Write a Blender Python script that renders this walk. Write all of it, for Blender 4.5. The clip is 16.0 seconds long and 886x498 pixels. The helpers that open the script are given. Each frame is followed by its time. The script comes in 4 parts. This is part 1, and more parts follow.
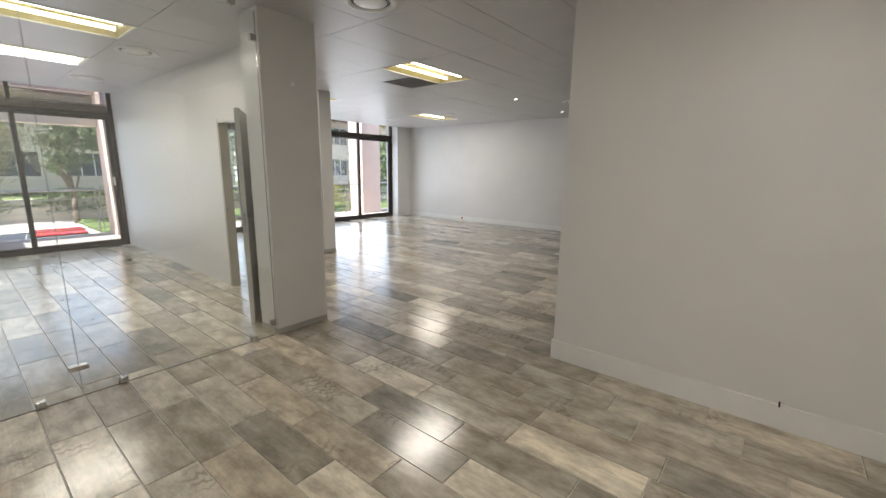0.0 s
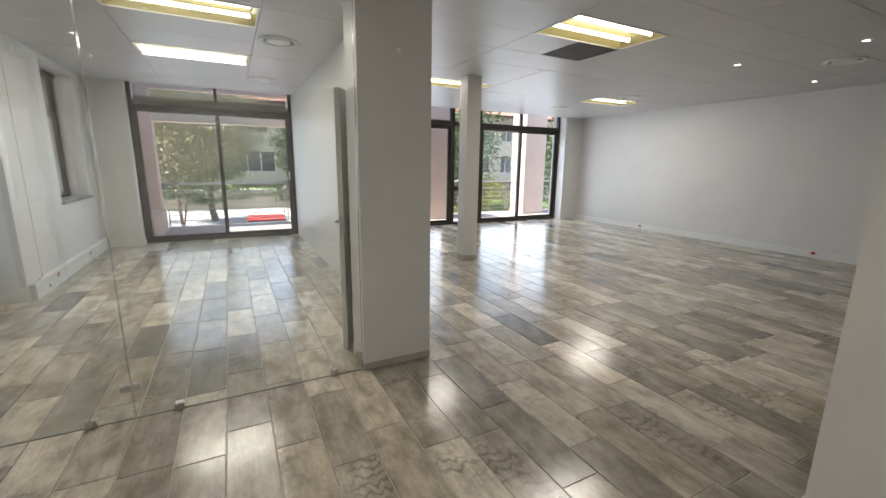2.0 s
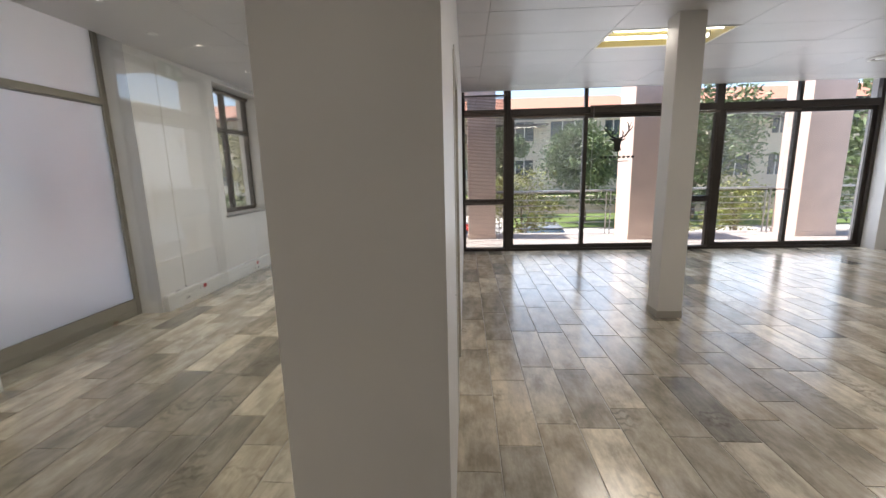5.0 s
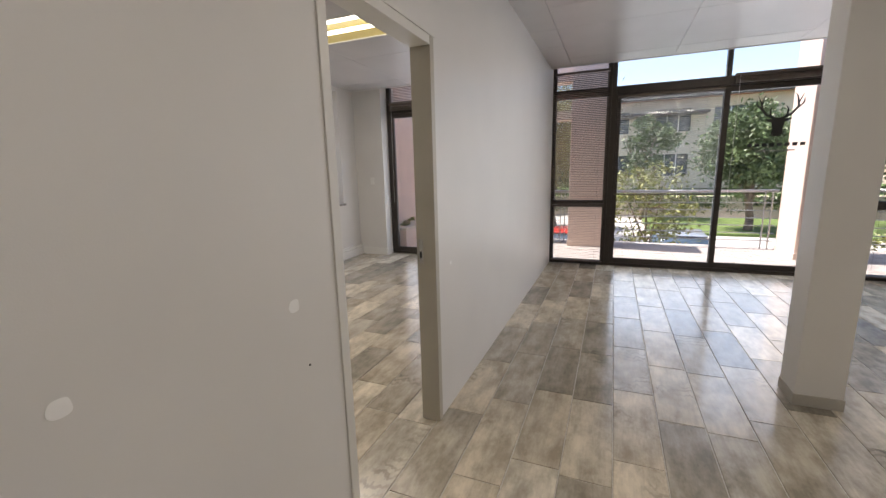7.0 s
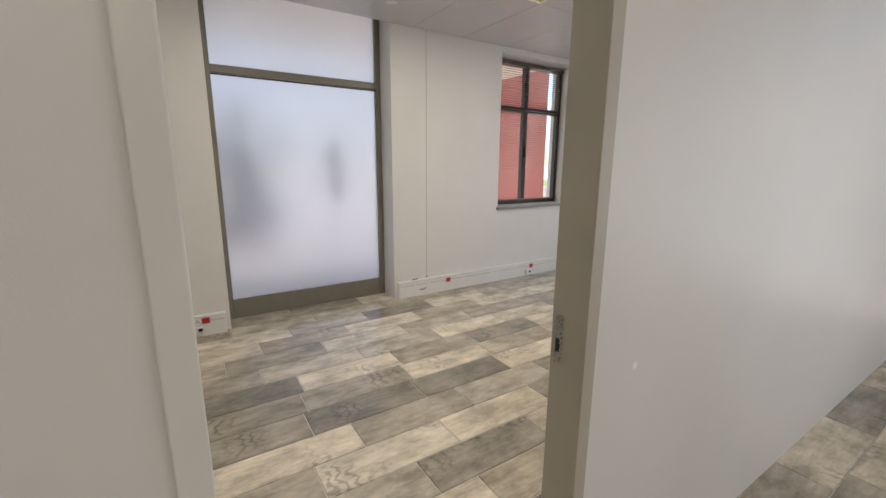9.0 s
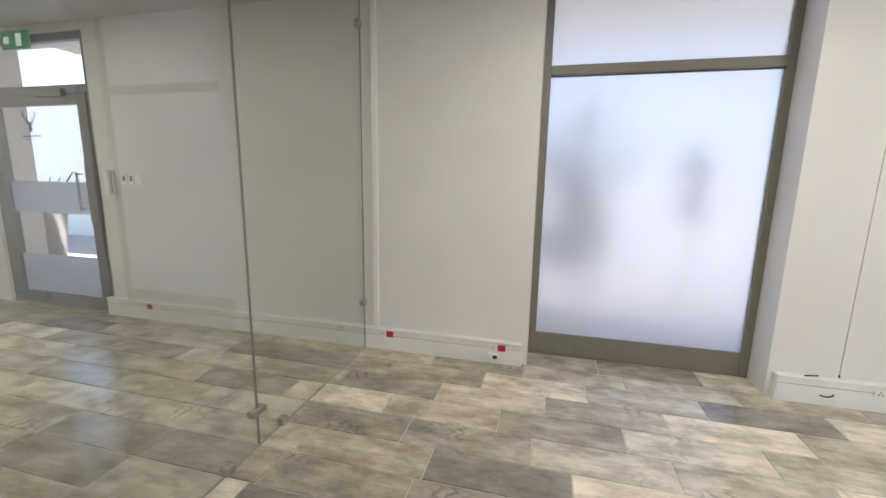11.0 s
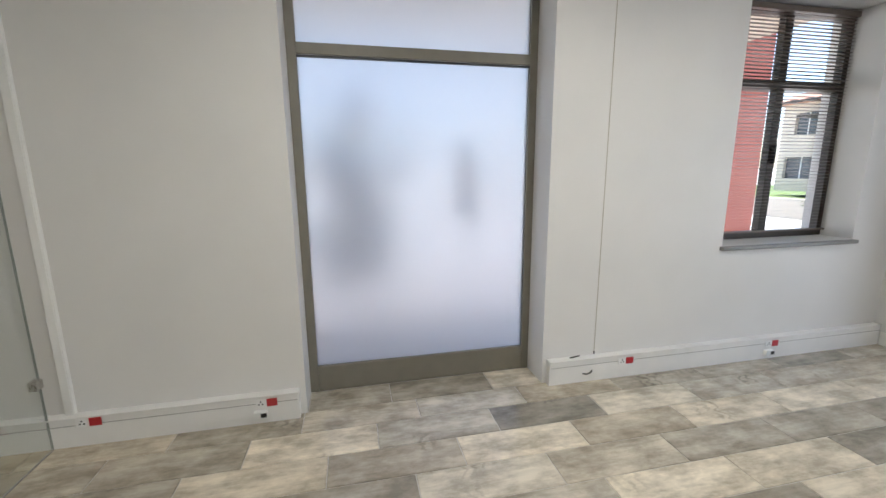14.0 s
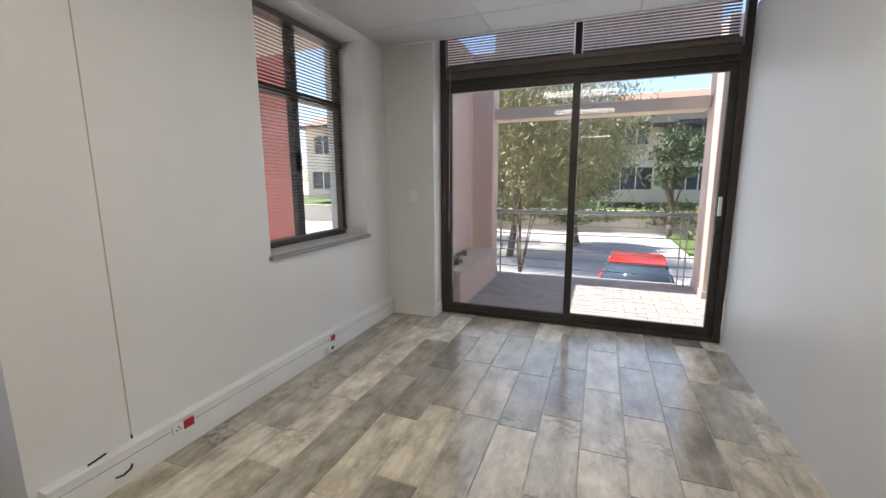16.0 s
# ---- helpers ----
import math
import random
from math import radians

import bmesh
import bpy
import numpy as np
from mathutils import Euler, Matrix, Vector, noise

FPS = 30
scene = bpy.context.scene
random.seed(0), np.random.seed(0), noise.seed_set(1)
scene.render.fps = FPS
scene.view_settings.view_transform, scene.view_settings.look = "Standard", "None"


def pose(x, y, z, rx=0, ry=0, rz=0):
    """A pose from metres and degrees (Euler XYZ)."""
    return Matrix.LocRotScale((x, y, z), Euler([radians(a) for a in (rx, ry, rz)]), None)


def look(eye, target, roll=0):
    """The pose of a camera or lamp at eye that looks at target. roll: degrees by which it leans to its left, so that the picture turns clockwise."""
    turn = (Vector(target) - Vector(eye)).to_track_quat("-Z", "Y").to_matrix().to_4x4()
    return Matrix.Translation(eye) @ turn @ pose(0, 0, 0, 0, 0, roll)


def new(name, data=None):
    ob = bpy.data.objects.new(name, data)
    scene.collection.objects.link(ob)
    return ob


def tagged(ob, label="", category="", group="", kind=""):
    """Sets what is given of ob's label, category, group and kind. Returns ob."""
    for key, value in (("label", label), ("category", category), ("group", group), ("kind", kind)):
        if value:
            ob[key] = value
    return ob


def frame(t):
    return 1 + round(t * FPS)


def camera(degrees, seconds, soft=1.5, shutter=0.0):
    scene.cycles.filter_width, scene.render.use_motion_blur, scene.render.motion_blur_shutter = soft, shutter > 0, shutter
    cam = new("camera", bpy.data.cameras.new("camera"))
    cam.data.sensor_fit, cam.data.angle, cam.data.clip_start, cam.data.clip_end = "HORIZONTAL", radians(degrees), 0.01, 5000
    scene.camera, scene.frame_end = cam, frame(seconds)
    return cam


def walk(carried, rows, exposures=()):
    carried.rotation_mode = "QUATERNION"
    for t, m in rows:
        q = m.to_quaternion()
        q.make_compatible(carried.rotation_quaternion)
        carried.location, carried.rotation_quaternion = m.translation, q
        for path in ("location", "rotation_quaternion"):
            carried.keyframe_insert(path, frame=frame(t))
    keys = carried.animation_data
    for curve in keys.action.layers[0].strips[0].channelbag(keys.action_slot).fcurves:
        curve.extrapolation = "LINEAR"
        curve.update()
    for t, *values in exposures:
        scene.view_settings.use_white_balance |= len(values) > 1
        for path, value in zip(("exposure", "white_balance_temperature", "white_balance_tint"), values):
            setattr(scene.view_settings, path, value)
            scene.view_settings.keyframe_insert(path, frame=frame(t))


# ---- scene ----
cam = camera(94.5, 16.0)
EXPOSURES = [(0.0, 1.6, 6350, 13), (2.0, 1.5, 6250, 12), (3.5, 1.2, 6250, 12), (6.0, 1.2, 6600, 17), (8.2, 1.2, 6600, 16), (10.3, 1.7, 6250, 13), (11.0, 1.8, 6150, 13), (12.7, 1.8, 6050, 11), (14.0, 1.55, 6000, 11), (15.0, 1.2, 6300, 13), (16.0, 1.1, 6300, 13)]
PATH = [
    (0, (-0.205, 0.086, 1.501), (-1.446, 1.606, 1.116), 0.7),
    (0.5, (-0.39, 0.274, 1.506), (-1.752, 1.685, 1.115), 0.7),
    (1, (-0.515, 0.551, 1.486), (-2.003, 1.827, 1.088), 0.7),
    (1.5, (-0.64, 0.848, 1.48), (-2.253, 1.959, 1.08), 0.5),
    (2, (-0.887, 1.101, 1.478), (-2.627, 1.999, 1.071), 0.8),
    (2.5, (-1.121, 1.34, 1.476), (-2.965, 1.998, 1.067), 0.7),
    (3, (-1.35, 1.613, 1.48), (-3.259, 2.046, 1.067), 0.7),
    (3.5, (-1.584, 1.798, 1.456), (-3.525, 2.064, 1.054), 0.4),
    (3.7, (-1.701, 1.875, 1.452), (-3.649, 2.091, 1.054), 0.2),
    (5.8, (-2.827, 2.812, 1.418), (-4.763, 2.461, 1.06), -1.8),
    (6, (-2.928, 2.907, 1.412), (-4.852, 2.493, 1.054), -1.8),
    (6.5, (-3.204, 3.145, 1.425), (-5.086, 2.573, 1.061), -1.6),
    (7, (-3.506, 3.232, 1.401), (-5.321, 2.479, 1.029), -1.4),
    (7.5, (-3.802, 3.233, 1.408), (-5.501, 2.25, 1.027), -1.4),
    (8, (-4.107, 3.215, 1.395), (-5.646, 2.0, 1.002), -0.9),
    (8.2, (-4.222, 3.19, 1.4), (-5.676, 1.882, 1.003), -0.8),
    (10.3, (-5.058, 2.438, 1.442), (-5.187, 0.479, 1.059), 1.3),
    (10.5, (-5.068, 2.356, 1.428), (-5.019, 0.391, 1.056), 1.0),
    (11, (-5.006, 2.161, 1.431), (-4.525, 0.253, 1.076), 1.0),
    (11.5, (-5.002, 2.021, 1.422), (-4.107, 0.266, 1.078), 0.3),
    (12, (-5.053, 1.895, 1.438), (-3.848, 0.336, 1.094), -0.2),
    (12.5, (-5.138, 1.8, 1.444), (-3.972, 0.212, 1.095), -0.7),
    (13, (-5.206, 1.739, 1.427), (-4.44, -0.078, 1.089), -0.9),
    (13.5, (-5.253, 1.666, 1.466), (-5.07, -0.293, 1.106), -0.7),
    (14, (-5.255, 1.59, 1.486), (-5.678, -0.328, 1.108), -0.4),
    (14.5, (-5.343, 1.532, 1.456), (-6.269, -0.204, 1.094), -0.3),
    (15, (-5.535, 1.438, 1.431), (-6.855, -0.026, 1.09), -0.0),
    (15.5, (-5.667, 1.388, 1.422), (-7.289, 0.265, 1.097), -0.2),
    (16, (-5.734, 1.236, 1.433), (-7.575, 0.531, 1.101), -0.3),
]
walk(cam, [(t, look(eye, target, roll)) for t, eye, target, roll in PATH], EXPOSURES)

# ---- light ----
SUN_EL, SUN_AZ = 64.0, 186.0
world = bpy.data.worlds.new("sky")
scene.world = world
world.use_nodes = True
wn = world.node_tree
sky = wn.nodes.new("ShaderNodeTexSky")
sky.sky_type, sky.sun_disc = "NISHITA", False
sky.sun_elevation, sky.sun_rotation = radians(SUN_EL), radians(SUN_AZ)
wn.nodes["Background"].inputs[1].default_value = 0.15
wn.links.new(sky.outputs[0], wn.nodes["Background"].inputs[0])
sun = new("sun", bpy.data.lights.new("sun", "SUN"))
sun.data.energy, sun.data.angle, sun.data.color = 5.0, radians(0.55), (1, 0.95, 0.87)
az, el = radians(SUN_AZ), radians(SUN_EL)
sun_way = Vector((math.sin(az) * math.cos(el), math.cos(az) * math.cos(el), math.sin(el)))
sun.matrix_world = look(sun_way * 60, (0, 0, 0))


def area(name, m, sx, sy, watts, colour):
    lamp = new(name, bpy.data.lights.new(name, "AREA"))
    lamp.data.shape, lamp.data.size, lamp.data.size_y = "RECTANGLE", sx, sy
    lamp.data.energy, lamp.data.color = watts, colour
    lamp.matrix_world = m
    return lamp


# daylight in the glazed openings
DAY = (0.80, 0.90, 1.0)
area("daylight_office", look((-9.98, 0.97, 1.4), (0, 0.97, 1.2)), 2.3, 2.3, 9, DAY)
area("daylight_hall", look((-9.98, 4.5, 1.4), (0, 4.5, 1.2)), 2.5, 2.4, 18, DAY)
area("daylight_hall", look((-9.98, 7.95, 1.4), (0, 7.95, 1.2)), 2.4, 2.4, 18, DAY)

# ---- materials ----
def material(name, colour, rough=0.5, metal=0.0, vary=0.08, scale=6.0, bump=0.0, bump_scale=120.0, spec=0.5, dark=None):
    m = bpy.data.materials.new(name)
    m.use_nodes = True
    t = m.node_tree
    b = t.nodes["Principled BSDF"]
    b.inputs["Roughness"].default_value, b.inputs["Metallic"].default_value = rough, metal
    b.inputs["Specular IOR Level"].default_value = spec
    co = t.nodes.new("ShaderNodeTexCoord")
    n = t.nodes.new("ShaderNodeTexNoise")
    n.inputs["Scale"].default_value, n.inputs["Detail"].default_value = scale, 6
    t.links.new(co.outputs["Object"], n.inputs["Vector"])
    ramp = t.nodes.new("ShaderNodeValToRGB")
    lo = dark if dark else tuple(c * (1 - vary) for c in colour)
    ramp.color_ramp.elements[0].color = (*lo, 1)
    ramp.color_ramp.elements[1].color = (*[min(1, c * (1 + vary)) for c in colour], 1)
    ramp.color_ramp.elements[0].position, ramp.color_ramp.elements[1].position = 0.3, 0.7
    t.links.new(n.outputs["Fac"], ramp.inputs[0])
    t.links.new(ramp.outputs[0], b.inputs["Base Color"])
    mr = t.nodes.new("ShaderNodeMapRange")
    mr.inputs["To Min"].default_value, mr.inputs["To Max"].default_value = max(0, rough - 0.06), min(1, rough + 0.06)
    n2 = t.nodes.new("ShaderNodeTexNoise")
    n2.inputs["Scale"].default_value = scale * 4
    t.links.new(co.outputs["Object"], n2.inputs["Vector"])
    t.links.new(n2.outputs["Fac"], mr.inputs[0])
    t.links.new(mr.outputs[0], b.inputs["Roughness"])
    if bump:
        n3 = t.nodes.new("ShaderNodeTexNoise")
        n3.inputs["Scale"].default_value, n3.inputs["Detail"].default_value = bump_scale, 4
        t.links.new(co.outputs["Object"], n3.inputs["Vector"])
        bp = t.nodes.new("ShaderNodeBump")
        bp.inputs["Strength"].default_value, bp.inputs["Distance"].default_value = bump, 0.004
        t.links.new(n3.outputs["Fac"], bp.inputs["Height"])
        t.links.new(bp.outputs[0], b.inputs["Normal"])
    return m


def glow(name, colour, strength):
    m = bpy.data.materials.new(name)
    m.use_nodes = True
    b = m.node_tree.nodes["Principled BSDF"]
    b.inputs["Base Color"].default_value = (*colour, 1)
    b.inputs["Emission Color"].default_value = (*colour, 1)
    b.inputs["Emission Strength"].default_value = strength
    return m


def clear_glass(name, tint, ior=1.45, rough=0.0):
    m = bpy.data.materials.new(name)
    m.use_nodes = True
    t = m.node_tree
    t.nodes.remove(t.nodes["Principled BSDF"])
    tr, gl, lw, mx = (t.nodes.new("ShaderNode" + k) for k in ("BsdfTransparent", "BsdfGlossy", "LayerWeight", "MixShader"))
    pw, ma = t.nodes.new("ShaderNodeMath"), t.nodes.new("ShaderNodeMath")
    tr.inputs[0].default_value = (*tint, 1)
    gl.inputs["Roughness"].default_value = rough
    lw.inputs[0].default_value = 0.5
    pw.operation, ma.operation = "POWER", "MULTIPLY_ADD"
    pw.inputs[1].default_value = 5.0
    f0 = ((ior - 1) / (ior + 1)) ** 2
    ma.inputs[1].default_value, ma.inputs[2].default_value = 1 - f0, f0
    t.links.new(lw.outputs["Facing"], pw.inputs[0])
    t.links.new(pw.outputs[0], ma.inputs[0])
    t.links.new(ma.outputs[0], mx.inputs[0])
    t.links.new(tr.outputs[0], mx.inputs[1])
    t.links.new(gl.outputs[0], mx.inputs[2])
    t.links.new(mx.outputs[0], t.nodes["Material Output"].inputs[0])
    return m


def frosted_glass(name):
    m = bpy.data.materials.new(name)
    m.use_nodes = True
    t = m.node_tree
    b = t.nodes["Principled BSDF"]
    b.inputs["Base Color"].default_value = (0.62, 0.635, 0.67, 1)
    b.inputs["Transmission Weight"].default_value = 1
    b.inputs["Roughness"].default_value, b.inputs["IOR"].default_value = 0.55, 1.3
    tl, mx = t.nodes.new("ShaderNodeBsdfTranslucent"), t.nodes.new("ShaderNodeMixShader")
    tl.inputs[0].default_value = (0.60, 0.62, 0.66, 1)
    mx.inputs[0].default_value = 0.45
    t.links.new(b.outputs[0], mx.inputs[1])
    t.links.new(tl.outputs[0], mx.inputs[2])
    t.links.new(mx.outputs[0], t.nodes["Material Output"].inputs[0])
    return m


def plank_material(name, island):
    m = bpy.data.materials.new(name)
    m.use_nodes = True
    t = m.node_tree
    N, L = t.nodes.new, t.links.new
    b = t.nodes["Principled BSDF"]
    co = N("ShaderNodeTexCoord")
    src = N("ShaderNodeNewGeometry").outputs["Random Per Island"] if island else N("ShaderNodeObjectInfo").outputs["Random"]
    mul = N("ShaderNodeMath")
    mul.operation = "MULTIPLY"
    mul.inputs[1].default_value = 97.0
    L(src, mul.inputs[0])
    add = N("ShaderNodeVectorMath")
    add.operation = "ADD"
    L(co.outputs["Object"], add.inputs[0])
    L(mul.outputs[0], add.inputs[1])
    # base tone of each plank
    base = N("ShaderNodeValToRGB")
    stops = [(0.0, (0.74, 0.68, 0.57)), (0.16, (0.53, 0.475, 0.385)), (0.36, (0.42, 0.385, 0.325)), (0.54, (0.33, 0.305, 0.26)), (0.7, (0.75, 0.70, 0.60)), (0.86, (0.25, 0.235, 0.205)), (1.0, (0.60, 0.55, 0.46))]
    cr = base.color_ramp
    cr.elements[0].color, cr.elements[1].color = (*stops[0][1], 1), (*stops[-1][1], 1)
    for p, c in stops[1:-1]:
        cr.elements.new(p).color = (*c, 1)
    L(src, base.inputs[0])
    # grain drawn out along the plank
    mp = N("ShaderNodeMapping")
    mp.inputs["Scale"].default_value = (3.0, 26.0, 10.0)
    L(add.outputs[0], mp.inputs[0])
    grain = N("ShaderNodeTexNoise")
    grain.inputs["Scale"].default_value, grain.inputs["Detail"].default_value, grain.inputs["Distortion"].default_value = 1.6, 8, 0.8
    L(mp.outputs[0], grain.inputs["Vector"])
    # worn and stained patches
    patch = N("ShaderNodeTexNoise")
    patch.inputs["Scale"].default_value, patch.inputs["Detail"].default_value, patch.inputs["Roughness"].default_value = 5.6, 8, 0.66
    mp2 = N("ShaderNodeMapping")
    mp2.inputs["Scale"].default_value = (0.75, 1.4, 1)
    L(add.outputs[0], mp2.inputs[0])
    L(mp2.outputs[0], patch.inputs["Vector"])
    pr = N("ShaderNodeValToRGB")
    pr.color_ramp.elements[0].position, pr.color_ramp.elements[1].position = 0.36, 0.64
    pr.color_ramp.elements[0].color, pr.color_ramp.elements[1].color = (0.55, 0.525, 0.47, 1), (1.26, 1.24, 1.19, 1)
    L(patch.outputs["Fac"], pr.inputs[0])
    m1 = N("ShaderNodeMix")
    m1.data_type, m1.blend_type = "RGBA", "MULTIPLY"
    m1.inputs[0].default_value = 0.85
    L(base.outputs[0], m1.inputs[6])
    L(pr.outputs[0], m1.inputs[7])
    gr = N("ShaderNodeValToRGB")
    gr.color_ramp.elements[0].position, gr.color_ramp.elements[1].position = 0.34, 0.62
    gr.color_ramp.elements[0].color, gr.color_ramp.elements[1].color = (0.68, 0.66, 0.63, 1), (1.2, 1.18, 1.15, 1)
    L(grain.outputs["Fac"], gr.inputs[0])
    m2 = N("ShaderNodeMix")
    m2.data_type, m2.blend_type = "RGBA", "MULTIPLY"
    m2.inputs[0].default_value = 0.28
    L(m1.outputs[2], m2.inputs[6])
    L(gr.outputs[0], m2.inputs[7])
    # bold figured rings on a part of some planks
    wave = N("ShaderNodeTexWave")
    wave.wave_type, wave.rings_direction = "RINGS", "Y"
    wave.inputs["Scale"].default_value, wave.inputs["Distortion"].default_value, wave.inputs["Detail"].default_value = 7.0, 9.0, 3.0
    mp3 = N("ShaderNodeMapping")
    mp3.inputs["Scale"].default_value = (1.0, 2.6, 1)
    L(add.outputs[0], mp3.inputs[0])
    L(mp3.outputs[0], wave.inputs["Vector"])
    wr = N("ShaderNodeValToRGB")
    wr.color_ramp.elements[0].color, wr.color_ramp.elements[1].color = (0.38, 0.37, 0.36, 1), (1.05, 1.05, 1.04, 1)
    wr.color_ramp.elements[0].position, wr.color_ramp.elements[1].position = 0.1, 0.45
    L(wave.outputs["Fac"], wr.inputs[0])
    mask = N("ShaderNodeTexNoise")
    mask.inputs["Scale"].default_value = 2.3
    L(add.outputs[0], mask.inputs["Vector"])
    mk = N("ShaderNodeMapRange")
    mk.inputs["From Min"].default_value, mk.inputs["From Max"].default_value = 0.60, 0.70
    mk.inputs["To Max"].default_value = 0.55
    L(mask.outputs["Fac"], mk.inputs[0])
    m3 = N("ShaderNodeMix")
    m3.data_type, m3.blend_type = "RGBA", "MULTIPLY"
    L(mk.outputs[0], m3.inputs[0])
    L(m2.outputs[2], m3.inputs[6])
    L(wr.outputs[0], m3.inputs[7])
    L(m3.outputs[2], b.inputs["Base Color"])
    rg = N("ShaderNodeMapRange")
    rg.inputs["To Min"].default_value, rg.inputs["To Max"].default_value = 0.13, 0.23
    L(patch.outputs["Fac"], rg.inputs[0])
    L(rg.outputs[0], b.inputs["Roughness"])
    b.inputs["Specular IOR Level"].default_value = 0.85
    bp = N("ShaderNodeBump")
    bp.inputs["Strength"].default_value, bp.inputs["Distance"].default_value = 0.12, 0.002
    L(grain.outputs["Fac"], bp.inputs["Height"])
    L(bp.outputs[0], b.inputs["Normal"])
    return m


JAMB = material("darker_beige", (0.44, 0.41, 0.34), 0.4, vary=0.05)
WALL = material("warm_white_wall_paint", (0.71, 0.70, 0.68), 0.42, vary=0.025, scale=2.2, bump=0.06, bump_scale=260)
TRIMW = material("white_gloss_trim", (0.78, 0.775, 0.75), 0.32, vary=0.03, scale=5)
CEIL = material("ceiling_board", (0.57, 0.56, 0.56), 0.38, vary=0.03, scale=3, bump=0.05, bump_scale=300)
GAP = material("ceiling_grid_gap", (0.30, 0.29, 0.28), 0.6)
GROUT = material("floor_grout", (0.48, 0.45, 0.40), 0.6, vary=0.2, scale=30)
PLANK = plank_material("timber_look_porcelain", False)
PLANKS = plank_material("timber_look_porcelain_far", True)
BRONZE = material("bronze_anodised_aluminium", (0.052, 0.043, 0.036), 0.38, metal=0.35, vary=0.15, scale=20)
TAUPE = material("taupe_painted_frame", (0.19, 0.175, 0.14), 0.42, vary=0.06, scale=9)
GREYF = material("grey_painted_aluminium", (0.17, 0.165, 0.155), 0.4, metal=0.2, vary=0.08, scale=9)
STEEL = material("brushed_stainless_steel", (0.55, 0.54, 0.52), 0.28, metal=1.0, vary=0.08, scale=40)
GALV = material("galvanised_rail_steel", (0.42, 0.42, 0.42), 0.42, metal=0.8, vary=0.12, scale=25)
SLAT = material("bronze_blind_slat", (0.13, 0.105, 0.085), 0.4, metal=0.3, vary=0.1, scale=12)
GLASS = clear_glass("window_glass", (0.98, 0.985, 0.985))
PGLASS = clear_glass("partition_glass", (0.965, 0.982, 0.972), 1.95)
GEDGE = material("glass_edge_green", (0.27, 0.30, 0.28), 0.2)
SEAL = material("grey_sealant", (0.30, 0.285, 0.26), 0.5)
FROST = frosted_glass("frosted_window_glass")
DOORW = material("cream_door_paint", (0.70, 0.69, 0.65), 0.35, vary=0.03, scale=4)
PLASTIC = material("white_plastic", (0.8, 0.8, 0.78), 0.35, vary=0.02)
RED = material("red_plastic", (0.42, 0.02, 0.025), 0.35, vary=0.1)
BLACK = material("black_plastic", (0.012, 0.012, 0.013), 0.4)
DECAL = material("black_vinyl_decal", (0.015, 0.014, 0.014), 0.5)
GREYDECAL = material("grey_vinyl_decal", (0.16, 0.15, 0.15), 0.5)
TUBE = glow("fluorescent_tube", (1.0, 0.95, 0.76), 2.0)
REFLECTOR = material("yellowed_reflector", (0.50, 0.43, 0.20), 0.3, vary=0.05)
SPOTG = glow("downlight_bulb", (1.0, 0.92, 0.8), 5.0)
SIGN = glow("green_sign_face", (0.02, 0.16, 0.06), 0.1)
SIGNW = glow("sign_white", (0.7, 0.8, 0.72), 0.1)
PLASTER = material("pink_exterior_plaster", (0.70, 0.55, 0.47), 0.85, vary=0.06, scale=3, bump=0.3, bump_scale=60)
REDPLASTER = material("terracotta_exterior_plaster", (0.52, 0.17, 0.12), 0.85, vary=0.08, scale=2)
CREAM = material("cream_exterior_plaster", (0.60, 0.53, 0.43), 0.85, vary=0.06, scale=1.2)
ROOFT = material("clay_roof_tile", (0.42, 0.20, 0.13), 0.8, vary=0.25, scale=8)
WINDK = material("dark_far_glass", (0.055, 0.07, 0.085), 0.12, vary=0.3, scale=2)
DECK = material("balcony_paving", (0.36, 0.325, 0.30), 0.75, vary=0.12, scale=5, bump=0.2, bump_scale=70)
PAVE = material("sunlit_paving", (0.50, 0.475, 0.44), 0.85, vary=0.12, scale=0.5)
GRASS = material("lawn", (0.10, 0.15, 0.035), 0.9, vary=0.3, scale=3)
LEAFD = material("dark_green_leaf", (0.085, 0.125, 0.04), 0.5, vary=0.45, scale=1.3)
LEAFY = material("yellow_green_leaf", (0.20, 0.21, 0.05), 0.5, vary=0.4, scale=2.2)
LEAFO = material("olive_needle_leaf", (0.24, 0.225, 0.10), 0.55, vary=0.4, scale=1.1)
BARK = material("tree_bark", (0.16, 0.12, 0.085), 0.9, vary=0.25, scale=8, bump=0.6, bump_scale=30)
CARRED = material("red_car_paint", (0.45, 0.03, 0.025), 0.2, vary=0.04)
CARGREY = material("silver_car_paint", (0.42, 0.45, 0.48), 0.25, metal=0.5, vary=0.04)
CARGLASS = material("car_glass", (0.05, 0.075, 0.10), 0.06, vary=0.1)
RUBBER = material("tyre_rubber", (0.02, 0.02, 0.02), 0.8)
SILLG = material("grey_sill", (0.22, 0.215, 0.20), 0.35, vary=0.06, scale=8)
STAINW = material("bare_filler_patch", (0.9, 0.9, 0.89), 0.7, vary=0.05)


# ---- mesh helpers ----
def bm_new():
    return bmesh.new()


def box(bm, x0, x1, y0, y1, z0, z1, bevel=0.0):
    r = bmesh.ops.create_cube(bm, size=1.0)
    sx, sy, sz = x1 - x0, y1 - y0, z1 - z0
    for v in r["verts"]:
        v.co = Vector(((v.co.x + 0.5) * sx + x0, (v.co.y + 0.5) * sy + y0, (v.co.z + 0.5) * sz + z0))
    if bevel:
        es = list({e for v in r["verts"] for e in v.link_edges})
        bmesh.ops.bevel(bm, geom=es, offset=bevel, segments=2, profile=0.6, affect="EDGES")
    return bm


